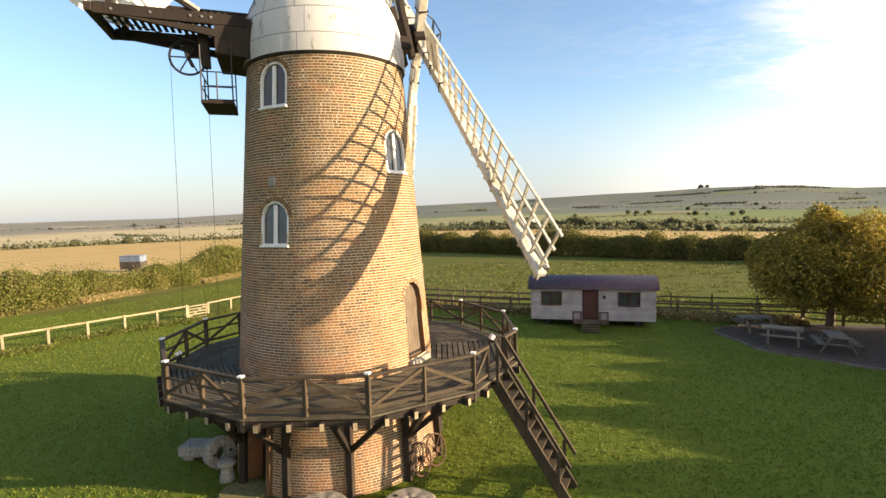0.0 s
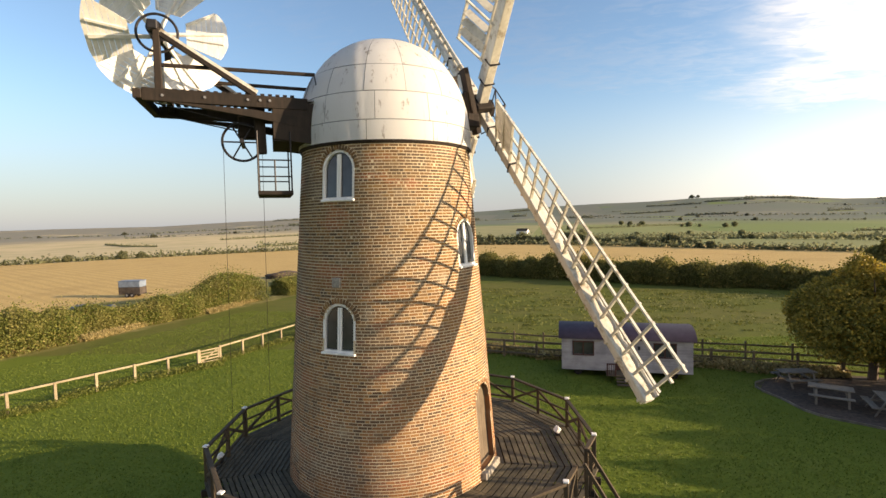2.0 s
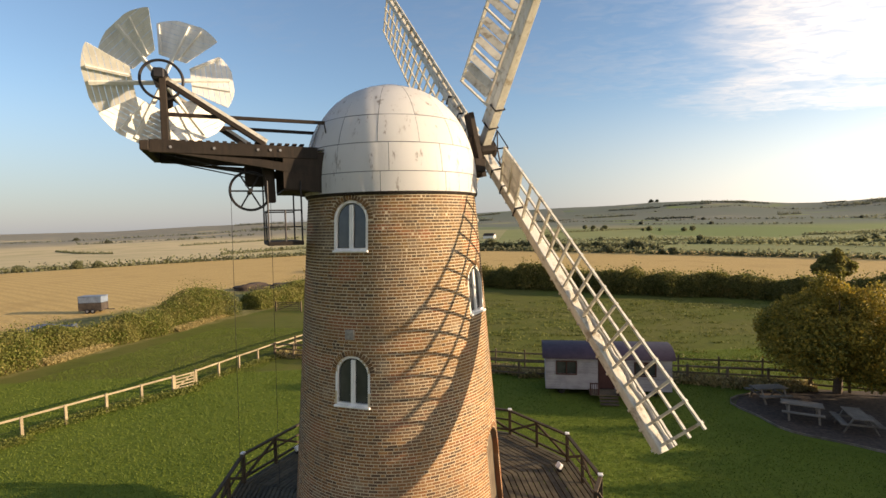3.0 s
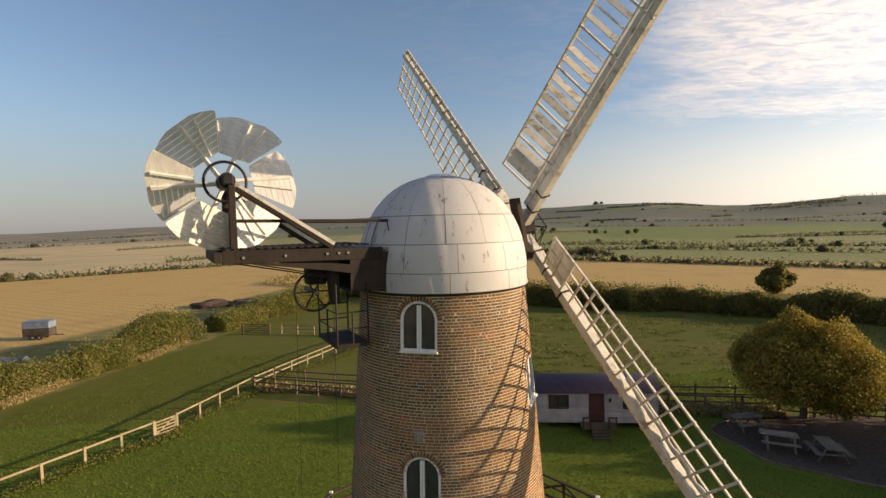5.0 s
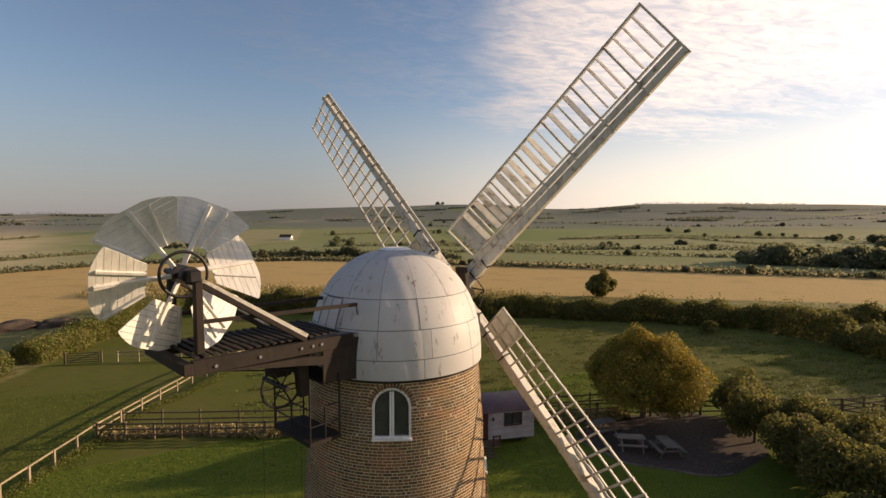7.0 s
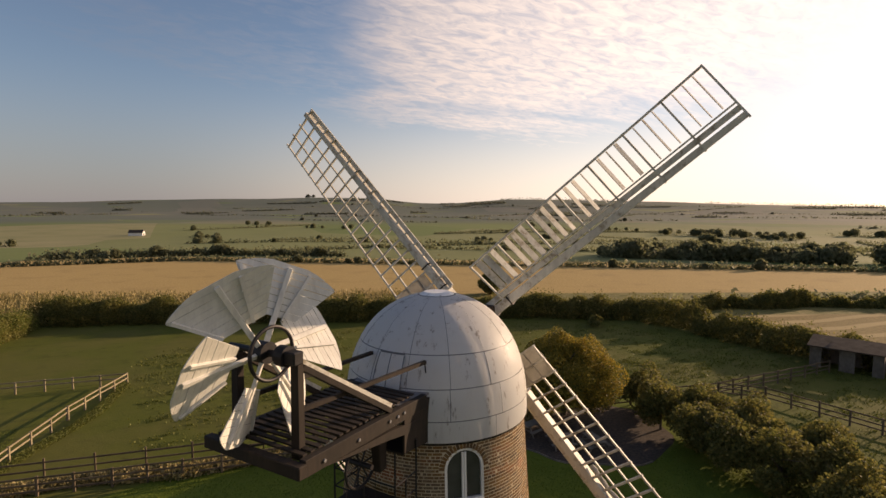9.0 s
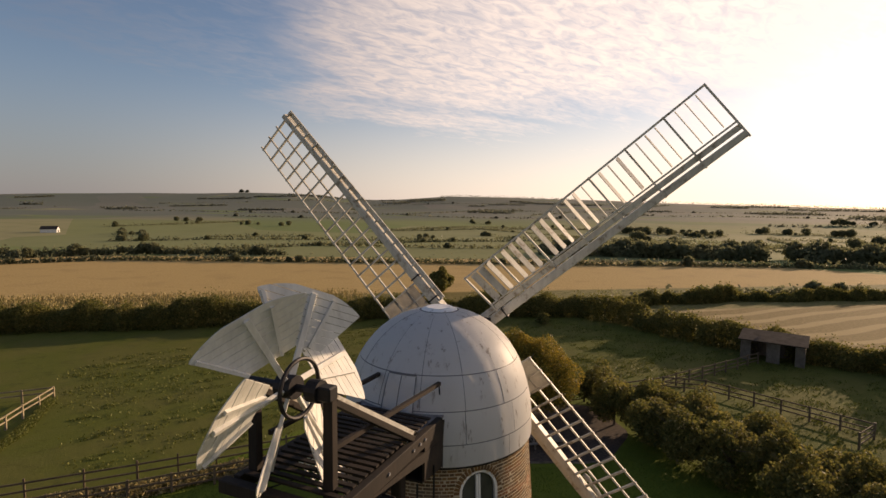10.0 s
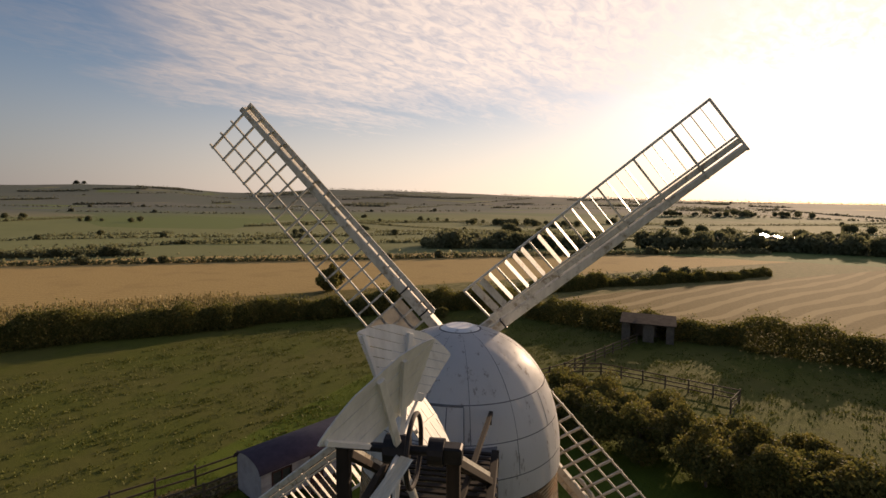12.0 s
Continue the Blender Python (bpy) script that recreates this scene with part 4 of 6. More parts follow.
def build_tail():
    part("side_beam", beamm(cw(-5.28, 0.9, 11.58), cw(-2.0, 0.9, 11.52), 0.13, 0.26, bev=0.01), "dark", tail)
    for s in (-0.9, 0.9):
        bm = bmesh.new()
        prism(bm, [(-4.9, 11.45), (-3.2, 11.2), (-2.1, 11.0), (-2.1, 11.22), (-3.2, 11.36)], 0.11, TURN @ Matrix.Translation((0, s, 0)))
        part("knee_timber", bm, "dark", tail)
    part("end_beam", beamm(cw(-5.36, -1.0, 11.58), cw(-5.36, 1.1, 11.58), 0.16, 0.2, bev=0.015), "dark", tail)
    for k in range(19):
        u = -5.16 + k * 0.158
        part("floor_slat", beamm(cw(u, -0.84, 11.72), cw(u, 0.84, 11.72), 0.085, 0.03), "dark", tail)
    # the boxed tail against the cap
    for s in (-0.92, 0.92):
        bm = bmesh.new()
        prism(bm, [(-2.75, 10.75), (-1.7, 10.62), (-1.7, 11.55), (-2.75, 11.55)], 0.05, TURN @ Matrix.Translation((0, s, 0)))
        part("side_panel", bm, "dark", tail)
    part("top_panel", boxm((0, 0, 0), (0.9, 1.84, 0.04)), "lead", tail).matrix_basis = TURN @ Matrix.Translation((-2.3, 0, 11.62))
    part("under_panel", boxm((0, 0, 0), (1.0, 1.8, 0.04)), "dark", tail).matrix_basis = TURN @ Matrix.Translation((-2.25, 0, 10.72))
    for s in (-0.56, 0.78):
        part("fan_post", beamm(cw(-5.02, s, 11.55), cw(-5.02, s, 13.05), 0.17, 0.14, U, 0.01, 0.9), "dark", tail)
        part("fan_strut", beamm(cw(-4.95, s, 12.93), cw(-3.1, -0.86 if s < 0 else 0.86, 11.68), 0.1, 0.13, V, 0.01), "dark", tail)
        part("strut_capping", beamm(cw(-4.95, s, 13.005), cw(-3.06, -0.86 if s < 0 else 0.86, 11.75), 0.1, 0.03, V), "sailwhite", tail)
    for s in (-0.8, 0.55):
        part("stay_arm", beamm(cw(-1.8, s, 12.23), cw(-4.95, s * 0.85 + 0.1, 12.28), 0.07, 0.07), "dark", tail)
    part("stay_hook", rodm(cw(-1.82, -0.8, 12.26), cw(-1.78, -0.8, 12.0), 0.014, 6), "iron", tail)
    for u in (-4.9, -4.1, -3.25, -3.0, -2.8):
        for s in (-0.975, 0.975):
            part("bolt", rodm(cw(u, s - 0.015, 11.56), cw(u, s + 0.015, 11.56), 0.028, 8), "lead", tail)
    # fat hanging post, gear wheel and its chain wheel under the floor
    part("hanging_post", beamm(cw(-3.05, -0.55, 11.45), cw(-3.0, -0.55, 10.45), 0.24, 0.26, U, 0.02, 0.8), "dark", tail)
    wheel = TURN @ Matrix.Translation((-3.42, -0.45, 10.72)) @ Matrix.Rotation(math.pi / 2, 4, "X")
    bm = bmesh.new()
    ring(bm, wheel, 0.42, 0.028, 32, 6)
    for k in range(6):
        a = math.pi * k / 3
        rod(bm, wheel @ Vector((0, 0, 0)), wheel @ Vector((0.42 * math.cos(a), 0.42 * math.sin(a), 0)), 0.018, 6)
    part("chain_wheel", bm, "iron", tail, "black spoked iron chain wheel")
    part("wheel_axle", rodm(cw(-3.42, -0.7, 10.72), cw(-3.42, 0.3, 10.72), 0.05, 8), "iron", tail)
    part("gear_box", boxm((0, 0, 0), (0.42, 0.4, 0.5), None, 0.03), "dark", tail).matrix_basis = TURN @ Matrix.Translation((-3.3, -0.1, 11.1))
    bm = bmesh.new()
    rod(bm, cw(-5.08, -0.7, 11.45), cw(-3.0, -0.6, 11.0), 0.014, 6)
    rod(bm, cw(-5.08, 0.6, 11.45), cw(-3.0, 0.4, 11.0), 0.014, 6)
    part("tie_rod", bm, "iron", tail)
    for u, v in ((-3.82, -0.45), (-3.0, -0.45)):
        part("chain", rodm(cw(u, v, 10.72), cw(u - 0.1, v - 0.1, 0.06), 0.005, 5), "iron", tail, "thin rope hanging to the ground")


build_tail()


def build_cage():
    c = part("platform", boxm((0, 0, 0), (0.75, 1.5, 0.09), None, 0.01), "dark", mill, "small hanging iron platform with railings")
    base = TURN @ Matrix.Translation((-2.75, -0.25, 9.55))
    c.matrix_basis = base
    hs = 0.72
    for u, v in ((-0.35, -0.72), (0.35, -0.72), (-0.35, 0.72), (0.35, 0.72), (-0.35, 0.0), (0.0, -0.72)):
        tall = 1.35 if abs(u) > 0.1 and abs(v) > 0.1 else hs
        part("stanchion", rodm((u, v, 0), (u, v, tall), 0.02, 6), "iron", c)
    for z in (0.36, 0.72):
        part("guard_rail", rodm((-0.35, -0.72, z), (0.35, -0.72, z), 0.016, 6), "iron", c)
        part("guard_rail", rodm((-0.35, 0.72, z), (0.35, 0.72, z), 0.016, 6), "iron", c)
        part("guard_rail", rodm((-0.35, -0.72, z), (-0.35, 0.72, z), 0.016, 6), "iron", c)


build_cage()
FAN = TURN @ Matrix.Translation((-5.08, 0.1, 13.1)) @ Matrix.Rotation(math.pi / 2, 4, "X")


def build_fan():
    fan = part("fantail", rodm(FAN @ Vector((0, 0, -0.75)), FAN @ Vector((0, 0, 0.75)), 0.055, 10), "iron", mill, "six-bladed white wooden fantail on an iron shaft")
    part("fan_hub", rodm(FAN @ Vector((0, 0, -0.14)), FAN @ Vector((0, 0, 0.14)), 0.17, 12), "iron", fan)
    bm = bmesh.new()
    ring(bm, FAN @ Matrix.Translation((0, 0, 0.2)), 0.41, 0.03, 40, 8)
    part("fan_ring", bm, "iron", fan, "black iron ring")
    part("bearing", boxm((0, 0, 0), (0.2, 0.2, 0.3), None, 0.02), "iron", fan).matrix_basis = FAN @ Matrix.Translation((0, 0, 0.62))
    part("gear_drum", rodm(FAN @ Vector((0, 0, 0.38)), FAN @ Vector((0, 0, 0.56)), 0.16, 18), "iron", fan, "black iron gear drum")
    for k in range(6):
        a = radians(5 + 60 * k)
        rot = FAN @ Matrix.Rotation(a, 4, "Z") @ Matrix.Rotation(radians(-34), 4, "X")
        out = rot.to_3x3() @ Vector((0, 0, 1))
        part("spoke", beamm(rot @ Vector((0.1, 0, 0.035)), rot @ Vector((1.36, 0, 0.035)), 0.085, 0.055, out, 0.006), "vane", fan)
        # boards across the blade; the outermost are cut to the wheel's round
        r_in, r_out, n = 0.56, 1.45, 8
        half = lambda r: 0.335 + 0.44 * (r - r_in) / 0.6
        reach = lambda r: min(half(r), math.sqrt(max(0.0, r_out ** 2 - r * r)) / 0.95)
        for b in range(n):
            x0, x1 = r_in + (r_out - 0.02 - r_in) * b / n, r_in + (r_out - 0.02 - r_in) * (b + 1) / n - 0.008
            pts = []
            for t in range(4):
                x = x0 + (x1 - x0) * t / 3
                pts.append((x, reach(x)))
            q = [(x, -y) for x, y in pts] + [(x, y) for x, y in pts[::-1]]
            bm = bmesh.new()
            dz = 0.003 * (b % 2)
            lo = [bm.verts.new(rot @ Vector((x, y, dz))) for x, y in q]
            hi = [bm.verts.new(rot @ Vector((x, y, dz + 0.014))) for x, y in q]
            bm.faces.new(lo[::-1])
            bm.faces.new(hi)
            m = len(q)
            for e in range(m):
                bm.faces.new((lo[e], lo[(e + 1) % m], hi[(e + 1) % m], hi[e]))
            part("board", bm, "vane", fan)
        for y0, y1, x1 in ((-0.14, -0.34, 1.33), (0.34, 0.74, 1.2)):
            part("batten", beamm(rot @ Vector((0.57, y0, 0.035)), rot @ Vector((x1, y1, 0.035)), 0.05, 0.045, out), "vane", fan)


build_fan()

# ---- the stage round the tower ----
DECK_Z, STAGE_R, RAIL_Z = 2.72, 4.86, 3.52
SIDES = 12
STAGE_X, STAGE_Y = 0.22, 0.2
CORNERS = [radians(-91.5 + 30 * k) for k in range(SIDES)]
stage = empty("viewing_stage", Matrix(), "dark twelve-sided timber stage with cross-braced railings round the tower", "wooden stage")


def corner(k, r, z):
    a = CORNERS[k % SIDES]
    k = max(0, (r - 2.7) / 2.2)
    return Vector((STAGE_X * k + r * math.cos(a), STAGE_Y * k + r * math.sin(a), z))


def mix3(a, b, t):
    return a + (b - a) * t


def build_stage():
    n = 16
    r_in = 2.62
    for k in range(SIDES):
        for b in range(n):
            r0 = r_in + (STAGE_R + 0.12 - r_in) * b / n
            r1 = r_in + (STAGE_R + 0.12 - r_in) * (b + 1) / n - 0.032
            bm = bmesh.new()
            dz = random.uniform(-0.004, 0.004)
            q = [corner(k, r0, DECK_Z + dz), corner(k, r1, DECK_Z + dz), corner(k + 1, r1, DECK_Z + dz), corner(k + 1, r0, DECK_Z + dz)]
            q[0], q[3] = mix3(q[0], q[3], 0.004), mix3(q[3], q[0], 0.004)
            q[1], q[2] = mix3(q[1], q[2], 0.004), mix3(q[2], q[1], 0.004)
            hi = [bm.verts.new(v) for v in q]
            lo = [bm.verts.new(v - Vector((0, 0, 0.045))) for v in q]
            bm.faces.new(hi)
            bm.faces.new(lo[::-1])
            for e in range(4):
                bm.faces.new((hi[e], lo[e], lo[(e + 1) % 4], hi[(e + 1) % 4]))
            part("deck_board", bm, "deck", stage)
        # joists under the boards, their ends showing past the fascia
        for j in range(4):
            t = (j + 0.5) / 4
            o, i = mix3(corner(k, STAGE_R + 0.2, 2.56), corner(k + 1, STAGE_R + 0.2, 2.56), t), mix3(corner(k, 2.7, 2.56), corner(k + 1, 2.7, 2.56), t)
            part("joist", beamm(i, o, 0.09, 0.16), "dark", stage)
            part("joist_end", beamm(mix3(i, o, 0.996), mix3(i, o, 1.004), 0.085, 0.15), "fence", stage)
        part("fascia", beamm(corner(k, STAGE_R + 0.02, 2.58), corner(k + 1, STAGE_R + 0.02, 2.58), 0.06, 0.12), "dark", stage)
        part("bearer", beamm(corner(k, 4.3, 2.42), corner(k + 1, 4.3, 2.42), 0.14, 0.14), "dark", stage)
        # railing of one side: corner post, middle post, rails and slanting braces
        gap = k == 2
        c0, c1 = corner(k, STAGE_R, 0), corner(k + 1, STAGE_R, 0)
        mid = (c0 + c1) / 2
        z = lambda v, h: Vector((v.x, v.y, h))
        part("corner_post", beamm(z(c0, DECK_Z - 0.28), z(c0, RAIL_Z + 0.03), 0.1, 0.1, bev=0.01), "rail", stage)
        bm = boxm((c0.x, c0.y, RAIL_Z + 0.05), (0.12, 0.12, 0.045), None, 0.012)
        part("post_cap", bm, "white_cap", stage, "small white post cap")
        if not gap:
            part("middle_post", beamm(z(mid, DECK_Z - 0.2), z(mid, RAIL_Z), 0.09, 0.09, bev=0.01), "rail", stage)
            part("handrail", beamm(z(c0, RAIL_Z), z(c1, RAIL_Z), 0.1, 0.06, bev=0.008), "rail", stage)
            part("toe_rail", beamm(z(c0, DECK_Z + 0.14), z(c1, DECK_Z + 0.14), 0.06, 0.06), "rail", stage)
            part("middle_rail", beamm(z(c0, DECK_Z + 0.48), z(c1, DECK_Z + 0.48), 0.04, 0.05), "rail", stage)
            for c in (c0, c1):
                part("brace", beamm(z(mid, RAIL_Z - 0.06), z(mix3(mid, c, 0.97), DECK_Z + 0.14), 0.05, 0.07), "rail", stage)
        else:
            g0, g1 = mix3(c0, c1, 0.3), mix3(c0, c1, 0.68)
            part("handrail", beamm(z(g1, RAIL_Z), z(c1, RAIL_Z), 0.1, 0.06, bev=0.008), "rail", stage)
            part("middle_post", beamm(z(g1, DECK_Z - 0.2), z(g1, RAIL_Z + 0.04), 0.09, 0.09, bev=0.01), "rail", stage)
            part("handrail", beamm(z(c0, RAIL_Z), z(g0, RAIL_Z), 0.1, 0.06, bev=0.008), "rail", stage)
            part("middle_post", beamm(z(g0, DECK_Z - 0.2), z(g0, RAIL_Z + 0.04), 0.09, 0.09, bev=0.01), "rail", stage)
            for p, q in ((c0, g0), (c1, g1)):
                part("toe_rail", beamm(z(p, DECK_Z + 0.14), z(q, DECK_Z + 0.14), 0.06, 0.06), "rail", stage)
                part("brace", beamm(z(q, RAIL_Z - 0.06), z(p, DECK_Z + 0.14), 0.05, 0.07), "rail", stage)
        # wall posts and forked struts below
        a = CORNERS[k]
        w = Vector((math.cos(a), math.sin(a), 0))
        part("wall_post", beamm(w * 2.95 + Vector((0, 0, 0.0)), w * 2.83 + Vector((0, 0, 2.45)), 0.16, 0.16, bev=0.01), "dark", stage)
        for s in (-1, 1):
            e = corner(k, 4.3, 2.4) + (corner(k + s, 4.3, 2.4) - corner(k, 4.3, 2.4)) * 0.3
            part("strut", beamm(w * 2.95 + Vector((0, 0, 1.15)), e, 0.13, 0.13, bev=0.01), "dark", stage)


build_stage()


def build_floodlight(az, r):
    a = radians(az)
    f = empty("floodlight", pose(r * math.cos(a), r * math.sin(a), DECK_Z, 0, 0, az + 90), "small white floodlight on the stage floor", "floodlight", "floodlights on the stage")
    part("lamp_body", boxm((0, 0, 0.16), (0.2, 0.12, 0.16), Matrix.Rotation(radians(35), 4, "X"), 0.02), "white_cap", f)
    part("bracket", boxm((0, 0, 0.04), (0.16, 0.1, 0.08), None, 0.01), "iron", f)


for az, r in ((24, 4.6), (150, 4.5), (-164, 4.5)):
    build_floodlight(az, r)


def build_stairs():
    top, foot = Vector((4.82, -1.2, DECK_Z)), Vector((6.42, -1.5, 0))
    d = (foot - top)
    h = Vector((d.x, d.y, 0)).normalized()
    side = Vector((-h.y, h.x, 0)) * 0.36
    st = empty("staircase", Matrix(), "steep dark timber staircase with handrails up to the stage", "stairs")
    for s in (-1, 1):
        o = side * s
        part("stringer", beamm(top + o + Vector((0, 0, -0.1)), foot + o + Vector((0, 0, 0.0)) + h * 0.05, 0.055, 0.26), "rail", st)
        part("handrail", beamm(top + o + Vector((0, 0, 0.86)), foot + o + Vector((0, 0, 0.86)) + h * 0.1, 0.07, 0.07), "rail", st)
        for t in (0.03, 0.45, 0.9):
            q = top + d * t + o
            part("newel", beamm(q + Vector((0, 0, -0.1)), q + Vector((0, 0, 0.88)), 0.08, 0.08, bev=0.008), "rail", st)
    n = 12
    for i in range(1, n):
        q = top + d * (i / n)
        part("tread", beamm(q - side * 0.97, q + side * 0.97, 0.24, 0.04), "rail", st)


build_stairs()


# ---- stones at the mill's foot ----
def millstone(x, y, r, turn, tilt=0.0):
    bm = bmesh.new()
    n = 40
    rows = []
    for rr, z in ((0.16, 0.0), (0.16, 0.28), (0.19, 0.3), (r - 0.05, 0.3), (r, 0.26), (r, 0.05), (r - 0.04, 0.0)):
        rows.append([bm.verts.new(((rr + 0.012 * math.sin(5 * a + x)) * math.cos(a), (rr + 0.012 * math.sin(3 * a)) * math.sin(a), z + 0.006 * math.sin(7 * a))) for a in (2 * math.pi * i / n for i in range(n))])
    for j in range(len(rows)):
        a, b = rows[j], rows[(j + 1) % len(rows)]
        for i in range(n):
            bm.faces.new((a[i], a[(i + 1) % n], b[(i + 1) % n], b[i]))
    bmesh.ops.recalc_face_normals(bm, faces=bm.faces)
    ob = part("millstone", bm, "stone")
    ob.matrix_basis = pose(x, y, 0, 0, 0, turn)
    tagged(ob, "worn round grey millstone lying on the grass", "millstone", "millstones on the grass")
    for s in (-1, 1):
        part("lifting_iron", boxm((s * (r - 0.2), 0, 0.302), (0.09, 0.07, 0.012), None, 0.003), "iron", ob)
    return ob


millstone(1.05, -3.38, 0.58, 15)
millstone(2.95, -2.9, 0.6, -20)


def build_stones():
    b = part("stone_block", boxm((0, 0, 0.3), (1.05, 0.62, 0.3), None, 0.04), "stone")
    b.matrix_basis = pose(-3.6, -1.45, 0, 0, 0, 8)
    tagged(b, "rectangular stone block resting on two smaller stones", "stone block")
    for s in (-0.3, 0.3):
        part("stone_foot", boxm((s, 0, 0.08), (0.3, 0.4, 0.16), None, 0.02), "stone", b)
    u = millstone(-2.8, -1.8, 0.42, 0)
    u.matrix_basis = pose(-2.8, -1.8, 0.42, 78, 0, 62)
    tagged(u, "grey millstone leaning upright against the wall", "millstone")
    s = part("staddle_stone", rodm((0, 0, 0), (0, 0, 0.42), 0.2, 14, 0.12), "stone")
    bm = bmesh.new()
    bmesh.ops.create_uvsphere(bm, u_segments=18, v_segments=8, radius=0.24, matrix=Matrix.Translation((0, 0, 0.44)) @ Matrix.Diagonal((1, 1, 0.45, 1)))
    part("stone_top", bm, "stone", s)
    s.matrix_basis = pose(-2.12, -2.35, 0)
    tagged(s, "small mushroom-shaped grey staddle stone", "stone")
    bm = bmesh.new()
    bmesh.ops.create_cone(bm, cap_ends=True, segments=28, radius1=0.6, radius2=0.56, depth=0.07, matrix=Matrix.Translation((0, 0, 0.035)))
    p = part("stone_slab", bm, "moss")
    p.matrix_basis = pose(-1.3, -2.85, 0)
    tagged(p, "flat round mossy stone slab in the grass", "stone slab")


build_stones()


# ---- the hut ----
def build_hut():
    ln, dp, base, eave, rise = 6.8, 2.5, 0.38, 2.16, 0.62
    hut = empty("shepherds_hut", pose(7.9, 16.35, 0, 0, 0, -1.5), "long pale timber hut with curved dull red metal roof", "hut")
    # local: x along the front, y into the hut, z up; the front is y = 0
    opens = [(-ln / 2 + 0.62, -ln / 2 + 1.72, 1.2, 2.0), (-0.52, 0.38, 0.45, 2.1), (ln / 2 - 1.95, ln / 2 - 0.85, 1.2, 2.0)]
    n = 12
    for i in range(n):
        z0, z1 = base + (eave - base) * i / n, base + (eave - base) * (i + 1) / n - 0.008
        cuts = sorted([(a, b) for a, b, lo, hi in opens if lo < (z0 + z1) / 2 < hi])
        x = -ln / 2
        for a, b in cuts + [(ln / 2, ln / 2)]:
            if a - x > 0.02:
                part("cladding_board", boxm(((x + a) / 2, 0.0, (z0 + z1) / 2), (a - x, 0.03, z1 - z0), Matrix.Rotation(radians(-4), 4, "X")), "hutwall", hut)
            x = b
    for s in (-1, 1):
        bm = bmesh.new()
        pts = [(0, base), (dp, base), (dp, eave)] + [(dp / 2 + dp / 2 * math.cos(math.pi * k / 12), eave + (rise - 0.05) * math.sin(math.pi * k / 12)) for k in range(1, 12)] + [(0, eave)]
        prism(bm, pts, 0.04, Matrix.Translation((s * (ln / 2 - 0.02), 0, 0)) @ Matrix.Rotation(math.pi / 2, 4, "Z"))
        part("end_wall", bm, "hutwall", hut)
    part("back_wall", boxm((0, dp, (base + eave) / 2), (ln, 0.04, eave - base)), "hutwall", hut)
    part("floor", boxm((0, dp / 2, base), (ln, dp, 0.06)), "dark", hut)
    part("chassis", boxm((0, dp / 2, base - 0.1), (ln - 0.3, 0.9, 0.12)), "iron", hut)
    bm = bmesh.new()
    prev = None
    for k in range(17):
        a = math.pi * k / 16
        row = []
        for x in (-ln / 2 - 0.16, ln / 2 + 0.16):
            for r in (0.0, 0.03):
                row.append(bm.verts.new((x, dp / 2 - (dp / 2 + 0.16 + r) * math.cos(a), eave - 0.02 + (rise + r) * math.sin(a))))
        if prev:
            bm.faces.new((prev[1], row[1], row[3], prev[3]))
            bm.faces.new((prev[0], prev[2], row[2], row[0]))
            bm.faces.new((prev[0], row[0], row[1], prev[1]))
            bm.faces.new((prev[2], prev[3], row[3], row[2]))
        prev = row
    bmesh.ops.recalc_face_normals(bm, faces=bm.faces)
    part("roof", bm, "hutroof", hut, "curved dull red metal sheet roof", True)
    for a, b, lo, hi in (opens[0], opens[2]):
        w = part("window", boxm(((a + b) / 2, -0.03, hi - 0.03), (b - a + 0.06, 0.07, 0.06)), "hutdoor", hut, "brown-framed two-pane window")
        part("frame_rail", boxm(((a + b) / 2, -0.03, lo + 0.03), (b - a + 0.06, 0.07, 0.06)), "hutdoor", w)
        for x in (a, (a + b) / 2, b):
            part("frame_stile", boxm((x, -0.03, (lo + hi) / 2), (0.06, 0.07, hi - lo)), "hutdoor", w)
        for x in ((a * 3 + b) / 4, (a + b * 3) / 4):
            part("pane", boxm((x, 0.02, (lo + hi) / 2), ((b - a) / 2 - 0.05, 0.01, hi - lo - 0.1)), "glass", w)
    a, b, lo, hi = opens[1]
    d = part("door", boxm(((a + b) / 2, 0.02, (lo + hi) / 2), (b - a - 0.03, 0.05, hi - lo - 0.02), None, 0.006), "hutdoor", hut, "red-brown door")
    part("handle", boxm((b - 0.12, -0.03, 1.25), (0.04, 0.05, 0.12), None, 0.008), "iron", d)
    part("wall_lamp", boxm((b + 0.3, -0.09, 1.72), (0.11, 0.12, 0.2), None, 0.02), "iron", hut, "small black wall lantern")
    # the porch landing, its steps and balustrades
    part("landing", boxm((-0.1, -0.5, 0.4), (1.9, 0.95, 0.06)), "fenceb", hut)
    for i in range(3):
        part("step", boxm((-0.1, -1.08 - 0.22 * i, 0.3 - 0.1 * i), (0.95, 0.24, 0.04)), "fenceb", hut)
    for x in (-1.02, -0.6, 0.4, 0.82):
        part("baluster_post", boxm((x, -0.95, 0.72), (0.07, 0.07, 0.66)), "hutdoor", hut)
    for s in (-0.81, 0.61):
        part("balustrade_rail", boxm((s, -0.95, 1.02), (0.48, 0.06, 0.06)), "hutdoor", hut)
        for k in range(3):
            part("spindle", boxm((s - 0.12 + 0.12 * k, -0.95, 0.72), (0.03, 0.03, 0.56)), "hutdoor", hut)
    for x in (-ln / 2 + 0.9, ln / 2 - 0.9):
        for y in (0.35, dp - 0.35):
            part("wheel", rodm((x, y - 0.05, 0.22), (x, y + 0.05, 0.22), 0.22, 16), "iron", hut)


build_hut()


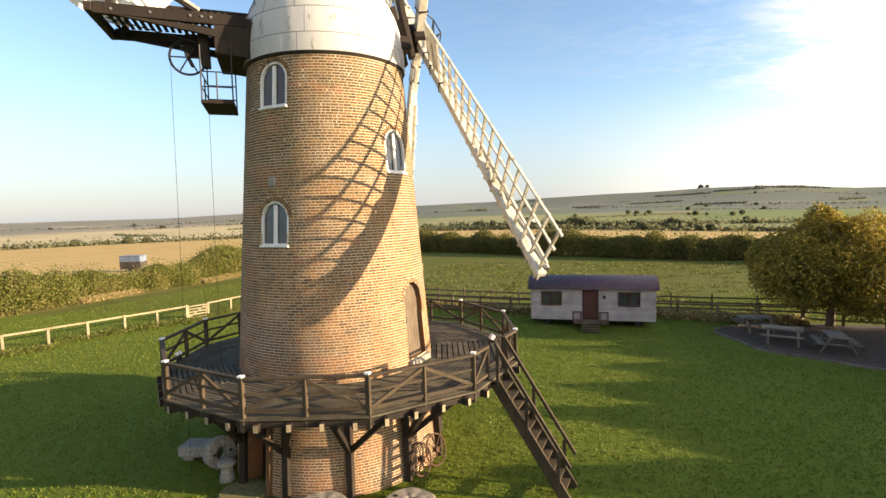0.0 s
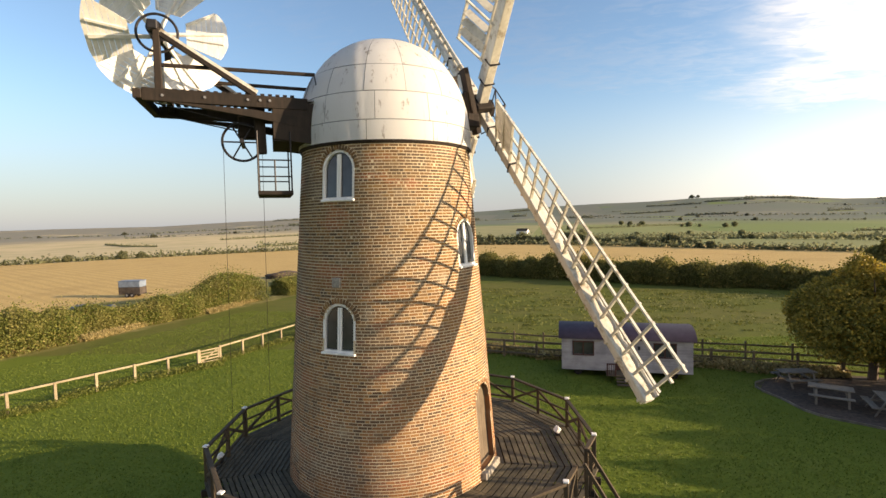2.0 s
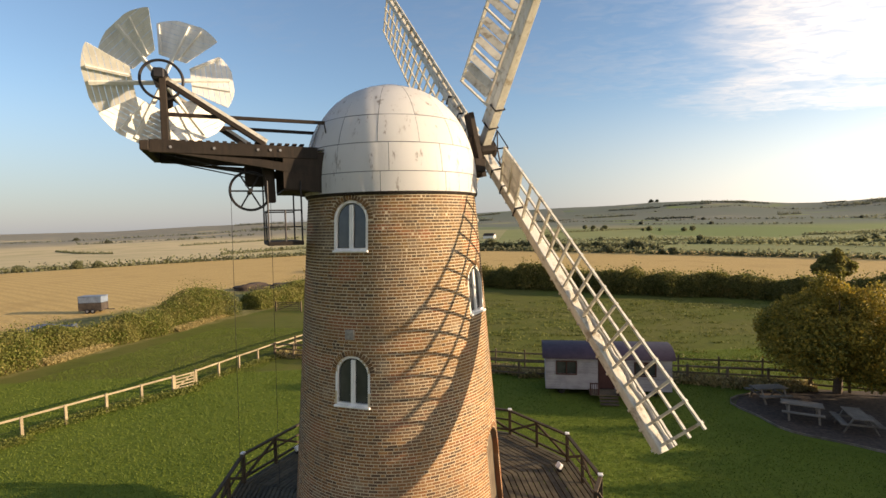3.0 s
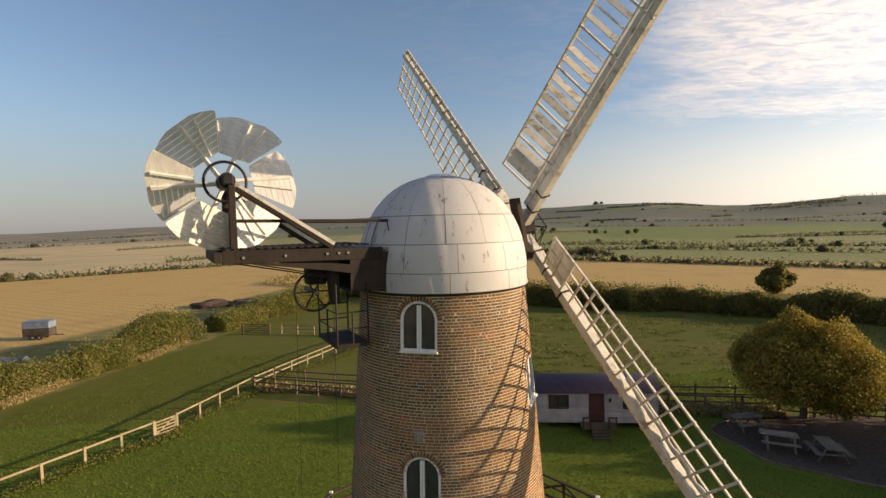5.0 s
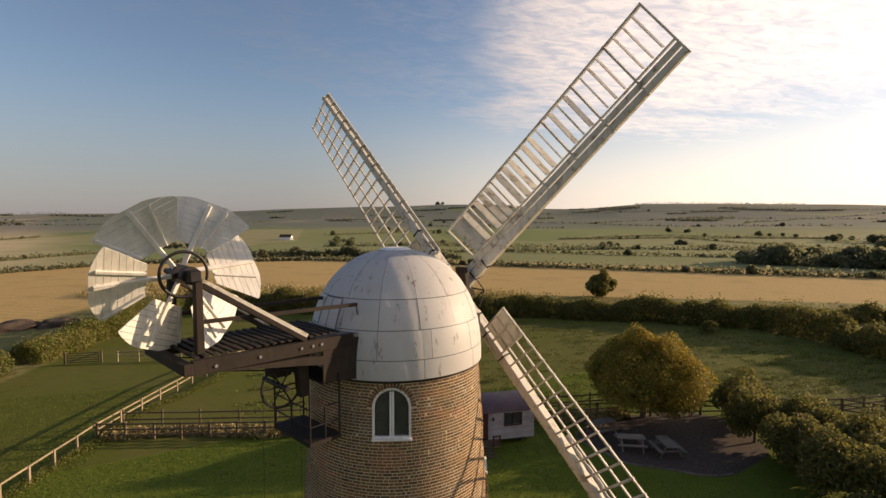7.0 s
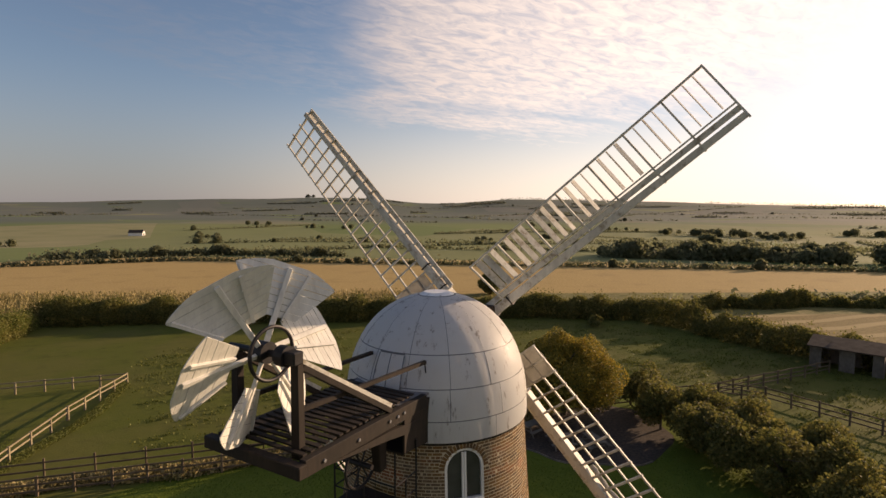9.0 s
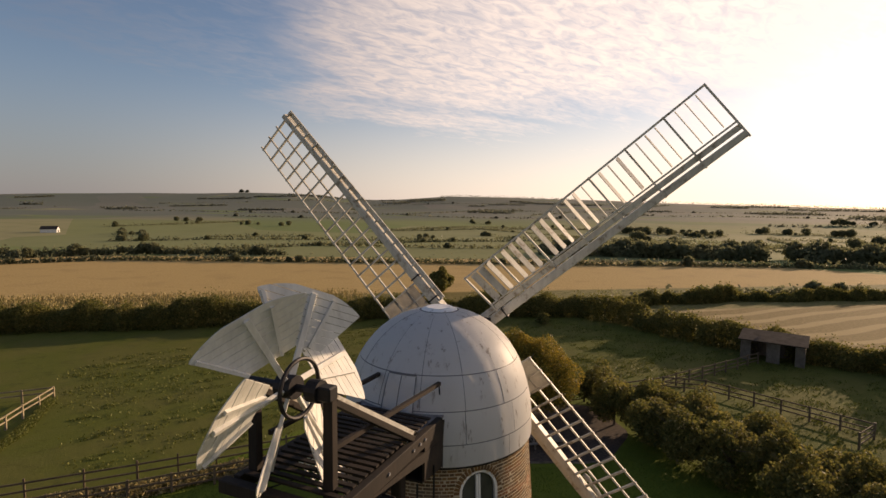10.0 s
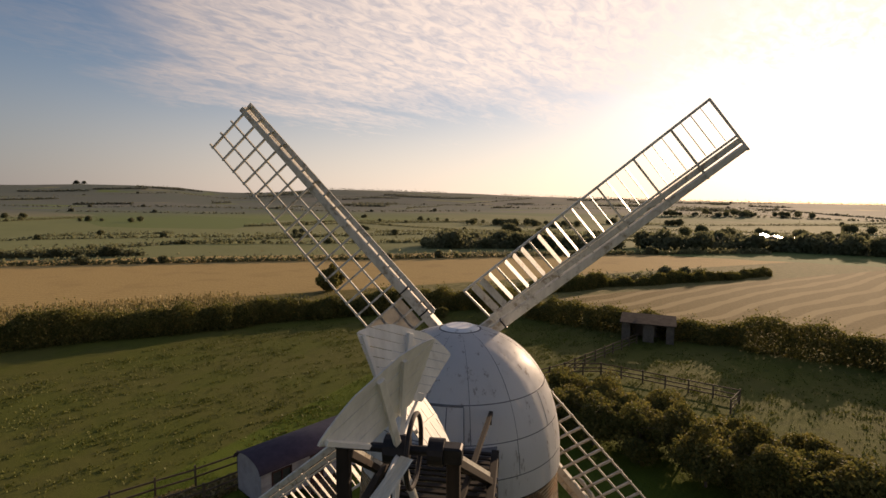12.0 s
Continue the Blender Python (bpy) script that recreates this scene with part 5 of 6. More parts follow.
# ---- fences ----
def fence(pts, gap, post_h, post_w, rails, material, label, group, wires=0, lean=0.02, rail_h=0.1):
    f = empty("fence", Matrix(), label, "fence", group)
    for p, q in zip(pts, pts[1:]):
        p, q = Vector((*p, 0)), Vector((*q, 0))
        n = max(1, round((q - p).length / gap))
        tops = []
        for i in range(n + 1):
            c = mix3(p, q, i / n) + Vector((random.uniform(-0.03, 0.03), random.uniform(-0.03, 0.03), 0))
            hgt = post_h + random.uniform(-0.03, 0.03)
            part("post", beamm(c - Vector((0, 0, 0.1)), c + Vector((random.uniform(-lean, lean), random.uniform(-lean, lean), hgt)), post_w, post_w, (q - p).normalized()), material, f)
            tops.append(c)
        for a, b in zip(tops, tops[1:]):
            for z in rails:
                part("rail", beamm(a + Vector((0, 0, z + random.uniform(-0.01, 0.01))), b + Vector((0, 0, z + random.uniform(-0.01, 0.01))), 0.04, rail_h), material, f)
            for w in range(wires):
                part("wire", rodm(a + Vector((0, 0, 0.2 + 0.2 * w)), b + Vector((0, 0, 0.2 + 0.2 * w)), 0.006, 4), "iron", f)
    return f


PALE = "pale timber post and rail fence with wire below"
DARKF = "weathered brown three-rail timber fence"
fence([(-25.2, -0.6), (-21.0, 8.3), (-17.9, 15.1)], 2.1, 1.02, 0.12, (0.96,), "fence", PALE, "paddock fences", 2)
fence([(-17.3, 16.4), (-15.7, 23.8)], 2.1, 1.02, 0.12, (0.96,), "fence", PALE, "paddock fences", 2)
fence([(-15.7, 23.8), (-12.3, 34.2), (-9.0, 41.2), (-21.0, 43.4)], 2.1, 1.05, 0.12, (0.98, 0.6), "fence", PALE, "paddock fences", 1)
fence([(-15.6, 23.6), (-5.2, 21.2), (3.0, 19.6), (13.0, 19.2), (19.3, 18.4), (26.4, 16.8)], 1.9, 1.12, 0.12, (1.02, 0.66, 0.3), "fenceb", DARKF, "paddock fences")
fence([(-14.6, 25.2), (-4.6, 23.0), (3.4, 21.5), (20.0, 20.2)], 2.3, 1.28, 0.09, (1.05, 0.6), "fenceb", "taller brown post and rail fence behind another", "paddock fences")
fence([(26.4, 16.8), (34.5, 14.8), (50.0, 13.6)], 2.0, 1.2, 0.12, (1.1, 0.7, 0.35), "fenceb", DARKF, "pen fences")
fence([(36.8, 12.2), (37.6, 0.9), (34.8, 1.0)], 2.0, 1.2, 0.12, (1.1, 0.7, 0.35), "fenceb", DARKF, "pen fences")
fence([(36.8, 12.2), (34.5, 14.8)], 1.4, 1.2, 0.12, (1.1, 0.7, 0.35), "fenceb", DARKF, "pen fences")


def gate(p, q, h, bars, material, label):
    p, q = Vector((*p, 0)), Vector((*q, 0))
    g = empty("gate", Matrix(), label, "gate")
    for c in (p, q):
        part("gate_post", beamm(c - Vector((0, 0, 0.1)), c + Vector((0, 0, h + 0.1)), 0.14, 0.14, (q - p)), material, g)
    a, b = mix3(p, q, 0.08), mix3(p, q, 0.92)
    for c in (a, b):
        part("stile", beamm(c + Vector((0, 0, 0.12)), c + Vector((0, 0, h)), 0.06, 0.07, (q - p)), material, g)
    for i in range(bars):
        z = 0.16 + (h - 0.2) * i / (bars - 1)
        part("bar", beamm(a + Vector((0, 0, z)), b + Vector((0, 0, z)), 0.03, 0.08), material, g)
    part("brace", beamm(a + Vector((0, 0, 0.16)), b + Vector((0, 0, h - 0.04)), 0.03, 0.08), material, g)


gate((-17.9, 15.1), (-17.3, 16.4), 0.95, 5, "fence", "small pale timber five-bar wicket gate")
gate((-25.6, 43.6), (-22.4, 43.5), 1.1, 5, "fenceb", "wide brown timber field gate by the hedge")

# ---- picnic corner ----
def build_mulch():
    bm = bmesh.new()
    n = 44
    vs = []
    for i in range(n):
        a = 2 * math.pi * i / n
        r = 1 + 0.06 * math.sin(3 * a) + 0.04 * math.sin(7 * a + 1)
        vs.append(bm.verts.new((20.2 + 5.9 * r * math.cos(a), 14.4 + 4.4 * r * math.sin(a), 0.012)))
    bm.faces.new(vs)
    bmesh.ops.inset_region(bm, faces=bm.faces[:], thickness=0.25, depth=0.03)
    tagged(part("path", bm, "mulch"), "dark bark-covered patch under the tree", "ground", kind="structure")
    e = empty("edging", Matrix(), "low timber edging round the bark patch", "edging", kind="structure")
    for i in range(15, 33):
        a0, a1 = 2 * math.pi * i / n, 2 * math.pi * (i + 1) / n
        f = lambda a: Vector((20.2 + 5.9 * (1 + 0.06 * math.sin(3 * a) + 0.04 * math.sin(7 * a + 1)) * math.cos(a), 14.4 + 4.4 * (1 + 0.06 * math.sin(3 * a) + 0.04 * math.sin(7 * a + 1)) * math.sin(a), 0.04))
        part("board", beamm(f(a0), f(a1), 0.04, 0.12), "table", e)


build_mulch()


def picnic_table(x, y, turn):
    t = empty("picnic_table", pose(x, y, 0.02, 0, 0, turn), "grey weathered timber picnic table with fixed benches", "picnic table", "picnic tables")
    for i in range(5):
        part("top_board", boxm((0, -0.3 + 0.15 * i, 0.73), (1.7, 0.14, 0.04), None, 0.005), "table", t)
    for s in (-1, 1):
        for i in range(2):
            part("seat_board", boxm((0, s * (0.68 + 0.14 * i - 0.07), 0.44), (1.7, 0.13, 0.04), None, 0.005), "table", t)
    for x0 in (-0.6, 0.6):
        part("seat_bearer", boxm((x0, 0, 0.4), (0.06, 1.6, 0.08)), "table", t)
        part("top_bearer", boxm((x0, 0, 0.68), (0.06, 0.7, 0.07)), "table", t)
        for s in (-1, 1):
            part("leg", beamm((x0 + 0.05, s * 0.28, 0.7), (x0 + 0.05, s * 0.66, 0.0), 0.05, 0.09, (1, 0, 0)), "table", t)
    return t


picnic_table(16.2, 16.4, 10)
picnic_table(16.6, 13.9, -22)
picnic_table(18.3, 12.7, 78)


# ---- trailer, shed ----
def build_trailer():
    t = empty("horse_trailer", pose(-48.9, 42.4, 0, 0, 0, 14) @ Matrix.Scale(0.85, 4), "dull blue and grey box trailer standing in the stubble", "trailer")
    part("lower_body", boxm((0, 0, 0.95), (3.2, 1.8, 1.1), None, 0.05), "tin", t)
    part("upper_body", boxm((0, 0, 1.95), (3.2, 1.8, 0.9), None, 0.08), "trailer", t)
    part("roof", boxm((0, 0, 2.44), (3.3, 1.9, 0.1), None, 0.04), "trailer", t)
    part("drawbar", beamm((1.6, 0, 0.5), (2.9, 0, 0.45), 0.1, 0.1), "iron", t)
    part("end_door", boxm((-1.63, 0, 1.4), (0.05, 1.6, 1.9), None, 0.02), "iron", t)
    for x in (-0.35, 0.4):
        for y in (-0.9, 0.9):
            w = part("wheel", rodm((x, y - 0.1, 0.33), (x, y + 0.1, 0.33), 0.33, 18), "iron", t)
            part("rim", rodm((x, y - 0.11, 0.33), (x, y + 0.11, 0.33), 0.17, 12), "lead", w)


build_trailer()


def build_shed():
    s = empty("field_shed", pose(51.4, 12.9, 0, 0, 0, -73), "low brown open-fronted field shelter with tin roof", "shed")
    part("back_wall", boxm((0, 2.9, 1.25), (5.6, 0.08, 2.5)), "shed", s)
    for x in (-2.8, 2.8):
        part("side_wall", boxm((x, 1.4, 1.05), (0.08, 3.0, 2.1)), "shed", s)
    part("roof", boxm((0, 0, 0), (6.1, 3.8, 0.08), Matrix.Translation((0, 1.3, 2.46)) @ Matrix.Rotation(radians(7), 4, "X")), "tin", s)
    for x0, x1 in ((-2.8, -1.9), (-0.5, 0.7), (2.0, 2.8)):
        part("front_panel", boxm(((x0 + x1) / 2, 0, 1.1), (x1 - x0, 0.06, 2.2)), "shed", s)
    part("lintel", boxm((0, 0, 2.15), (5.6, 0.1, 0.2)), "shed", s)


build_shed()


def build_covered_trailer():
    t = empty("covered_trailer", pose(-40.4, 28.6, 0, 0, 0, 24), "low trailer under a dull blue sheet behind the hedge", "trailer")
    bm = bmesh.new()
    rows = []
    for i in range(9):
        x = -1.8 + 3.6 * i / 8
        h = 1.3 + 0.12 * math.sin(i * 0.8) - 0.1 * abs(i - 4) / 4
        rows.append([bm.verts.new((x, y, z)) for y, z in ((-0.95, 0.75), (-0.92, h - 0.25), (-0.6, h), (0.0, h + 0.1), (0.6, h), (0.92, h - 0.25), (0.95, 0.75))])
    for a, b in zip(rows, rows[1:]):
        for k in range(6):
            bm.faces.new((a[k], b[k], b[k + 1], a[k + 1]))
    for r in (rows[0], rows[-1]):
        bm.faces.new(r)
    bmesh.ops.recalc_face_normals(bm, faces=bm.faces)
    part("sheet", bm, "tarp", t)
    part("chassis", boxm((0, 0, 0.55), (3.6, 1.6, 0.16), None, 0.02), "iron", t)
    part("drawbar", beamm((1.8, 0, 0.5), (3.0, 0, 0.45), 0.09, 0.09), "iron", t)
    for y in (-0.85, 0.85):
        w = part("wheel", rodm((0, y - 0.1, 0.33), (0, y + 0.1, 0.33), 0.33, 16), "iron", t)
        part("rim", rodm((0, y - 0.11, 0.33), (0, y + 0.11, 0.33), 0.16, 12), "lead", w)


build_covered_trailer()


def iron_wheel(az, r, turn):
    a = radians(az)
    m = pose(r * math.cos(a), r * math.sin(a), 0.42, 74, 0, az + 90 + turn)
    w = part("old_iron_wheel", rodm((0, 0, -0.07), (0, 0, 0.07), 0.07, 12), "rust")
    w.matrix_basis = m
    tagged(w, "rusty spoked iron wheel leaning on the mill wall", "iron wheel", "old wheels by the wall")
    bm = bmesh.new()
    ring(bm, Matrix(), 0.4, 0.025, 32, 6)
    part("rim", bm, "rust", w)
    for k in range(8):
        b = math.pi * k / 4
        part("spoke", rodm((0.05 * math.cos(b), 0.05 * math.sin(b), 0), (0.4 * math.cos(b), 0.4 * math.sin(b), 0), 0.014, 6), "rust", w)


iron_wheel(-24.0, 3.02, 6)
iron_wheel(-12.0, 3.06, -10)


def farm_building(x, y, ln, dp, eave, rise, turn, wall, roof, label, kind):
    b = empty(kind, pose(x, y, land_height(x, y) - 0.3, 0, 0, turn), label, "building", "far farm")
    bm = bmesh.new()
    prism(bm, [(-dp / 2, 0), (dp / 2, 0), (dp / 2, eave), (0, eave + rise), (-dp / 2, eave)], ln, Matrix())
    bmesh.ops.recalc_face_normals(bm, faces=bm.faces)
    part("wall", bm, wall, b)
    for s in (-1, 1):
        part("roof_slope", beamm((s * (dp / 2 + 0.3), 0, eave - 0.05), (0, 0, eave + rise + 0.08), ln + 0.6, 0.12, (0, 0, 1)), roof, b)
    part("door", boxm((0, -ln / 2 - 0.03, eave * 0.4), (dp * 0.35, 0.06, eave * 0.8), None, 0.01), "dark", b)


for fx, fy, fl, ft in ((236, 16, 18, 80), (246, 26, 14, 95), (250, 6, 12, 70), (262, 34, 16, 88)):
    farm_building(fx, fy, fl, 8, 3.2, 1.6, ft, "shed", "palemetal", "low farm shed with pale metal roof across the valley", "farm_shed")
farm_building(-27, 500, 11, 7, 3.0, 2.4, 75, "white", "tin", "small white cottage among far fields", "cottage")


# ---- trees, bushes and hedges ----
def tree(name, x, y, h, crown_c, crown_r, n, leaf, material, label, seed, lumps=26, trunk=0.2, category="tree"):
    t = empty(name, pose(x, y, 0), label, category)
    g = random.Random(seed)
    bm = bmesh.new()
    top = crown_c[2]
    rod(bm, (0, 0, -0.1), (0.1, 0.05, h * 0.28), trunk, 9, trunk * 0.75)
    rod(bm, (0.1, 0.05, h * 0.27), (0.15, 0.0, top + crown_r[2] * 0.3), trunk * 0.75, 8, trunk * 0.25)
    for i in range(9):
        a = i * 2.4
        z0 = h * (0.22 + 0.05 * i)
        rod(bm, (0.1, 0.03, z0), (crown_r[0] * 0.65 * math.cos(a), crown_r[1] * 0.65 * math.sin(a), z0 + h * g.uniform(0.15, 0.32)), trunk * 0.35, 6, trunk * 0.1)
    part("trunk", bm, "bark", t)
    pts = blob_points(n, crown_c, crown_r, lumps, seed)
    # the crown narrows and grows uneven towards its top
    up = np.clip((pts[:, 2] - crown_c[2]) / crown_r[2], 0, 1.2)
    pts[:, :2] *= (1 - 0.42 * up)[:, None]
    pts[:, 2] += up * crown_r[2] * 0.22 * (np.sin(pts[:, 0] * 1.9 + seed) * np.cos(pts[:, 1] * 1.6) + 0.2)
    pts[:, 2] = np.maximum(pts[:, 2], 0.15 + 0.3 * RNG.random(n))
    leaves("crown", pts, leaf, material, t)
    return t


tree("tree", 20.4, 17.9, 6.4, (-0.2, 0.0, 3.4), (4.5, 4.3, 3.3), 120000, 0.1, "leaf_tree", "broad rounded tree turning yellow-green in autumn", 3, 40, 0.24)


def bush_row(pts, n, leaf, material, seed):
    for i, (x, y, r, h) in enumerate(pts):
        tree("bush", x, y, h, (0, 0, h * 0.5), (r, r, h * 0.55), n, leaf, material, "dense dark green overgrown bush", seed + i, 16, 0.09, "bush")


bush_row([(26.6, 15.4, 2.3, 3.7), (24.6, 12.6, 2.3, 3.9), (27.0, 10.6, 2.4, 3.7), (24.2, 9.4, 2.3, 3.8), (26.6, 7.4, 2.5, 3.7), (23.0, 6.8, 2.3, 3.9), (25.2, 4.8, 2.5, 3.5), (27.4, 3.6, 2.3, 3.3), (22.6, 3.6, 2.4, 3.9), (25.0, 1.6, 2.4, 3.4), (27.0, -0.8, 2.3, 3.0), (22.4, -0.2, 2.4, 3.9), (24.8, -2.2, 2.4, 3.5), (26.8, -4.4, 2.3, 3.0), (22.2, -3.6, 2.4, 3.9), (24.4, -5.8, 2.4, 3.4), (22.4, -7.2, 2.4, 3.8), (24.8, -9.4, 2.4, 3.4), (22.4, -10.8, 2.4, 3.8)], 8600, 0.12, "leaf_bush", 40)
tree("bush", 48.0, 67.8, 4.6, (0, 0, 2.2), (2.9, 2.9, 2.4), 5000, 0.4, "leaf_bush", "lone rounded dark tree beyond the hedge", 77, 22, 0.2, "tree")
tree("bush", 45.0, 38.6, 1.6, (0, 0, 0.7), (1.6, 1.3, 0.8), 2500, 0.18, "leaf_bush", "low round bramble bush in the paddock", 78, 12, 0.05, "bush")


def hedge(name, pts, width, height, per_m, leaf, material, label, seed, wild=0.35):
    g = np.random.default_rng(seed)
    out = []
    for p, q in zip(pts, pts[1:]):
        p, q = np.array(p, float), np.array(q, float)
        ln = np.linalg.norm(q - p)
        n = int(ln * per_m)
        d = (q - p) / ln
        s = np.array([-d[1], d[0]])
        t = g.random(n) * ln
        # lumps along the hedge
        k = max(3, int(ln / 1.3))
        kw = max(3, int(ln / 6))
        knots = np.interp(np.arange(k), np.linspace(0, k, kw), g.uniform(-0.5, 0.6, kw)) + g.uniform(-0.5, 0.5, k)
        ht = height * (1 + wild * np.interp(t, np.linspace(0, ln, k), knots))
        a = g.uniform(0, math.pi, n)
        rr = 0.55 + 0.45 * g.random(n) ** 0.5
        wd = width / 2 * (1 + 0.5 * np.interp(t, np.linspace(0, ln, k), g.uniform(-0.5, 0.5, k)))
        off = np.cos(a) * wd * rr + 0.5 * np.sin(t * 0.35 + seed)
        z = np.sin(a) ** 0.7 * ht * rr
        # loose sprays above the top
        z = np.where(g.random(n) < 0.1, z * g.uniform(1.05, 1.35, n), z)
        low = g.random(n) < 0.3
        z = np.where(low, g.random(n) * ht * 0.6, z)
        xy = p + d * t[:, None] + s * off[:, None]
        out.append(np.column_stack([xy, z]))
    v = np.concatenate(out)
    return tagged(leaves(name, v, leaf, material), label, "hedge", kind="stuff")


hedge("hedge", [(-39.0, -14.0), (-36.6, 8.0), (-34.6, 20.0), (-32.6, 32.0), (-31.4, 41.5)], 4.4, 2.5, 3400, 0.1, "leaf_hedge", "thick untrimmed mixed hedge turning brown", 1, 0.6)
hedge("hedge", [(-29.0, 44.5), (-28.2, 52.0), (-25.5, 60.0), (-22.0, 72.0)], 3.8, 2.4, 2200, 0.12, "leaf_hedge", "thick untrimmed mixed hedge turning brown", 2)
hedge("hedge", [(-21.0, 75.5), (-2.0, 66.5), (17.0, 58.6), (32.0, 53.6), (43.5, 47.4), (55.0, 39.5)], 4.6, 2.9, 1400, 0.17, "leaf_bush", "long dark thorn hedge along the paddock", 3, 0.5)
hedge("hedge", [(55.0, 39.5), (55.0, 30.0), (54.4, 22.0), (56.5, 13.0), (57.5, 4.0), (57.0, -8.0), (57.5, -24.0)], 4.2, 2.7, 1200, 0.17, "leaf_bush", "long dark thorn hedge along the paddock", 4, 0.5)
hedge("hedge", [(57.0, 43.0), (72.0, 39.0), (88.0, 33.0), (108.0, 21.0), (128.0, 12.0)], 3.0, 1.7, 700, 0.22, "leaf_bush", "low broken hedge between two stubble fields", 8, 0.8)
hedge("tall_grass", [(-37.4, -14.0), (-34.8, 8.0), (-32.8, 20.0), (-30.8, 32.0), (-29.6, 41.0)], 1.5, 0.45, 900, 0.08, "grass_dry", "dry pale grass along the hedge foot", 5)
hedge("tall_grass", [(-15.2, 24.0), (-5.0, 21.8), (3.0, 20.2), (19.6, 19.0)], 1.6, 0.42, 420, 0.13, "grass_dry", "long dry grass under the fence", 6)
hedge("tall_grass", [(-24.8, -0.6), (-20.6, 8.3), (-17.0, 15.9), (-15.3, 23.8), (-8.7, 41.2)], 1.0, 0.3, 420, 0.06, "grass_tuft", "longer grass under the fence", 7)


def tussocks():
    g = np.random.default_rng(11)
    c = np.column_stack([g.uniform(-8, 54, 900), g.uniform(18, 52, 900)])
    c = c[(c[:, 0] * 0.235 + c[:, 1] * 0.972 > 24)]
    e = np.column_stack([g.uniform(29, 57, 500), g.uniform(-18, 26, 500)])
    c = np.concatenate([c, e])
    i = g.integers(0, len(c), 36000)
    s = g.uniform(0.25, 0.8, len(c))
    p = c[i] + g.normal(size=(len(i), 2)) * s[i][:, None] * np.array([1.3, 0.6])
    z = g.random(len(i)) * 0.05
    return tagged(leaves("tussock_grass", np.column_stack([p, z]), 0.1, "grass_tuft", None, 0.6, 2.0), "rough grass tussocks over the paddock", "grass", kind="stuff")


tussocks()


def lawn_blades():
    g = np.random.default_rng(13)
    n = 460000
    p = np.column_stack([g.uniform(-34, 24, n), g.uniform(-21, 34, n)])
    p = p[(np.hypot(p[:, 0], p[:, 1]) > 2.95) & ((p[:, 0] * -0.235 + p[:, 1] * 0.972 < 22.4) | (p[:, 0] < -15)) & (p[:, 0] * -0.985 + p[:, 1] * 0.17 < 32.0)]
    p = p[~((((p[:, 0] - 20.2) / 6.1) ** 2 + ((p[:, 1] - 14.4) / 4.6) ** 2) < 1.0)]
    p = p[~((p[:, 0] > 4.8) & (p[:, 0] < 12.0) & (p[:, 1] > 16.0))]
    return tagged(leaves("lawn_grass", np.column_stack([p, 0.008 + 0.014 * g.random(len(p))]), 0.036, "grass_lawn", None, 0.5, 2.0), "short mown green grass blades", "grass", kind="stuff")


lawn_blades()


def soil_heap(x, y, r, h, seed):
    g = random.Random(seed)
    bm = bmesh.new()
    bmesh.ops.create_icosphere(bm, subdivisions=4, radius=1.0)
    for v in bm.verts:
        k = 1 + 0.35 * noise.noise(v.co * 1.6 + Vector((seed, 0, 0))) + 0.12 * noise.noise(v.co * 5)
        v.co = Vector((v.co.x * r * k, v.co.y * r * 0.7 * k, max(-0.1, v.co.z * h * k)))
    ob = part("mound", bm, "mulch", None, "", True)
    ob.matrix_basis = pose(x, y, 0, 0, 0, g.uniform(0, 90))
    return tagged(ob, "low grey-brown mound of soil and rubble", "mound", "mounds by the field")


soil_heap(-40.0, 64.0, 3.4, 1.0, 3)
soil_heap(-35.2, 65.5, 2.6, 0.9, 5)


def stubble_stalks():
    g = np.random.default_rng(12)
    rows = []
    for k in range(25):
        x = g.uniform(-44, 34, 330)
        y = 72.5 + k * 0.8 - x * 0.45 + g.normal(size=len(x)) * 0.12
        for lift in (0.12, 0.4, 0.7):
            keep = g.random(len(x)) < 1.1 - lift
            rows.append(np.column_stack([x, y, lift + 0.2 * g.random(len(x))])[keep])
    return tagged(leaves("maize_stalks", np.concatenate(rows), 0.17, "grass_dry", None, 1.6, 2.8), "rows of dry standing crop stalks", "crop", kind="stuff")


stubble_stalks()


# ---- the far country ----
def far_line(pts, n_per, seed, h=2.0, trees=0.1):
    g = np.random.default_rng(seed)
    out = []
    for p, q in zip(pts, pts[1:]):
        p, q = np.array(p, float), np.array(q, float)
        ln = np.linalg.norm(q - p)
        n = int(ln * n_per)
        t = g.random(n)
        xy = p + (q - p) * t[:, None] + g.normal(size=(n, 2)) * h * 0.35
        z = np.abs(g.normal(size=n)) * h * 0.6
        out.append(np.column_stack([xy, z]))
        for k in range(int(ln * trees / 10) + (1 if trees else 0)):
            c = p + (q - p) * g.random()
            m = int(420 * max(1, h / 2))
            r = g.uniform(1.1, 2.6) * h * 0.48
            e = g.normal(size=(m, 3))
            e /= np.linalg.norm(e, axis=1)[:, None]
            b = e * (0.4 + 0.6 * g.random((m, 1))) * r * np.array([1, 1, 0.9])
            b[:, :2] += c
            b[:, 2] += r * 0.95
            out.append(b)
    v = np.concatenate(out)
    v[:, 2] += np.array([land_height(x, y) for x, y in v[:, :2]])
    return v


def polar(az, d):
    a = radians(az)
    return (d * math.cos(a), d * math.sin(a))


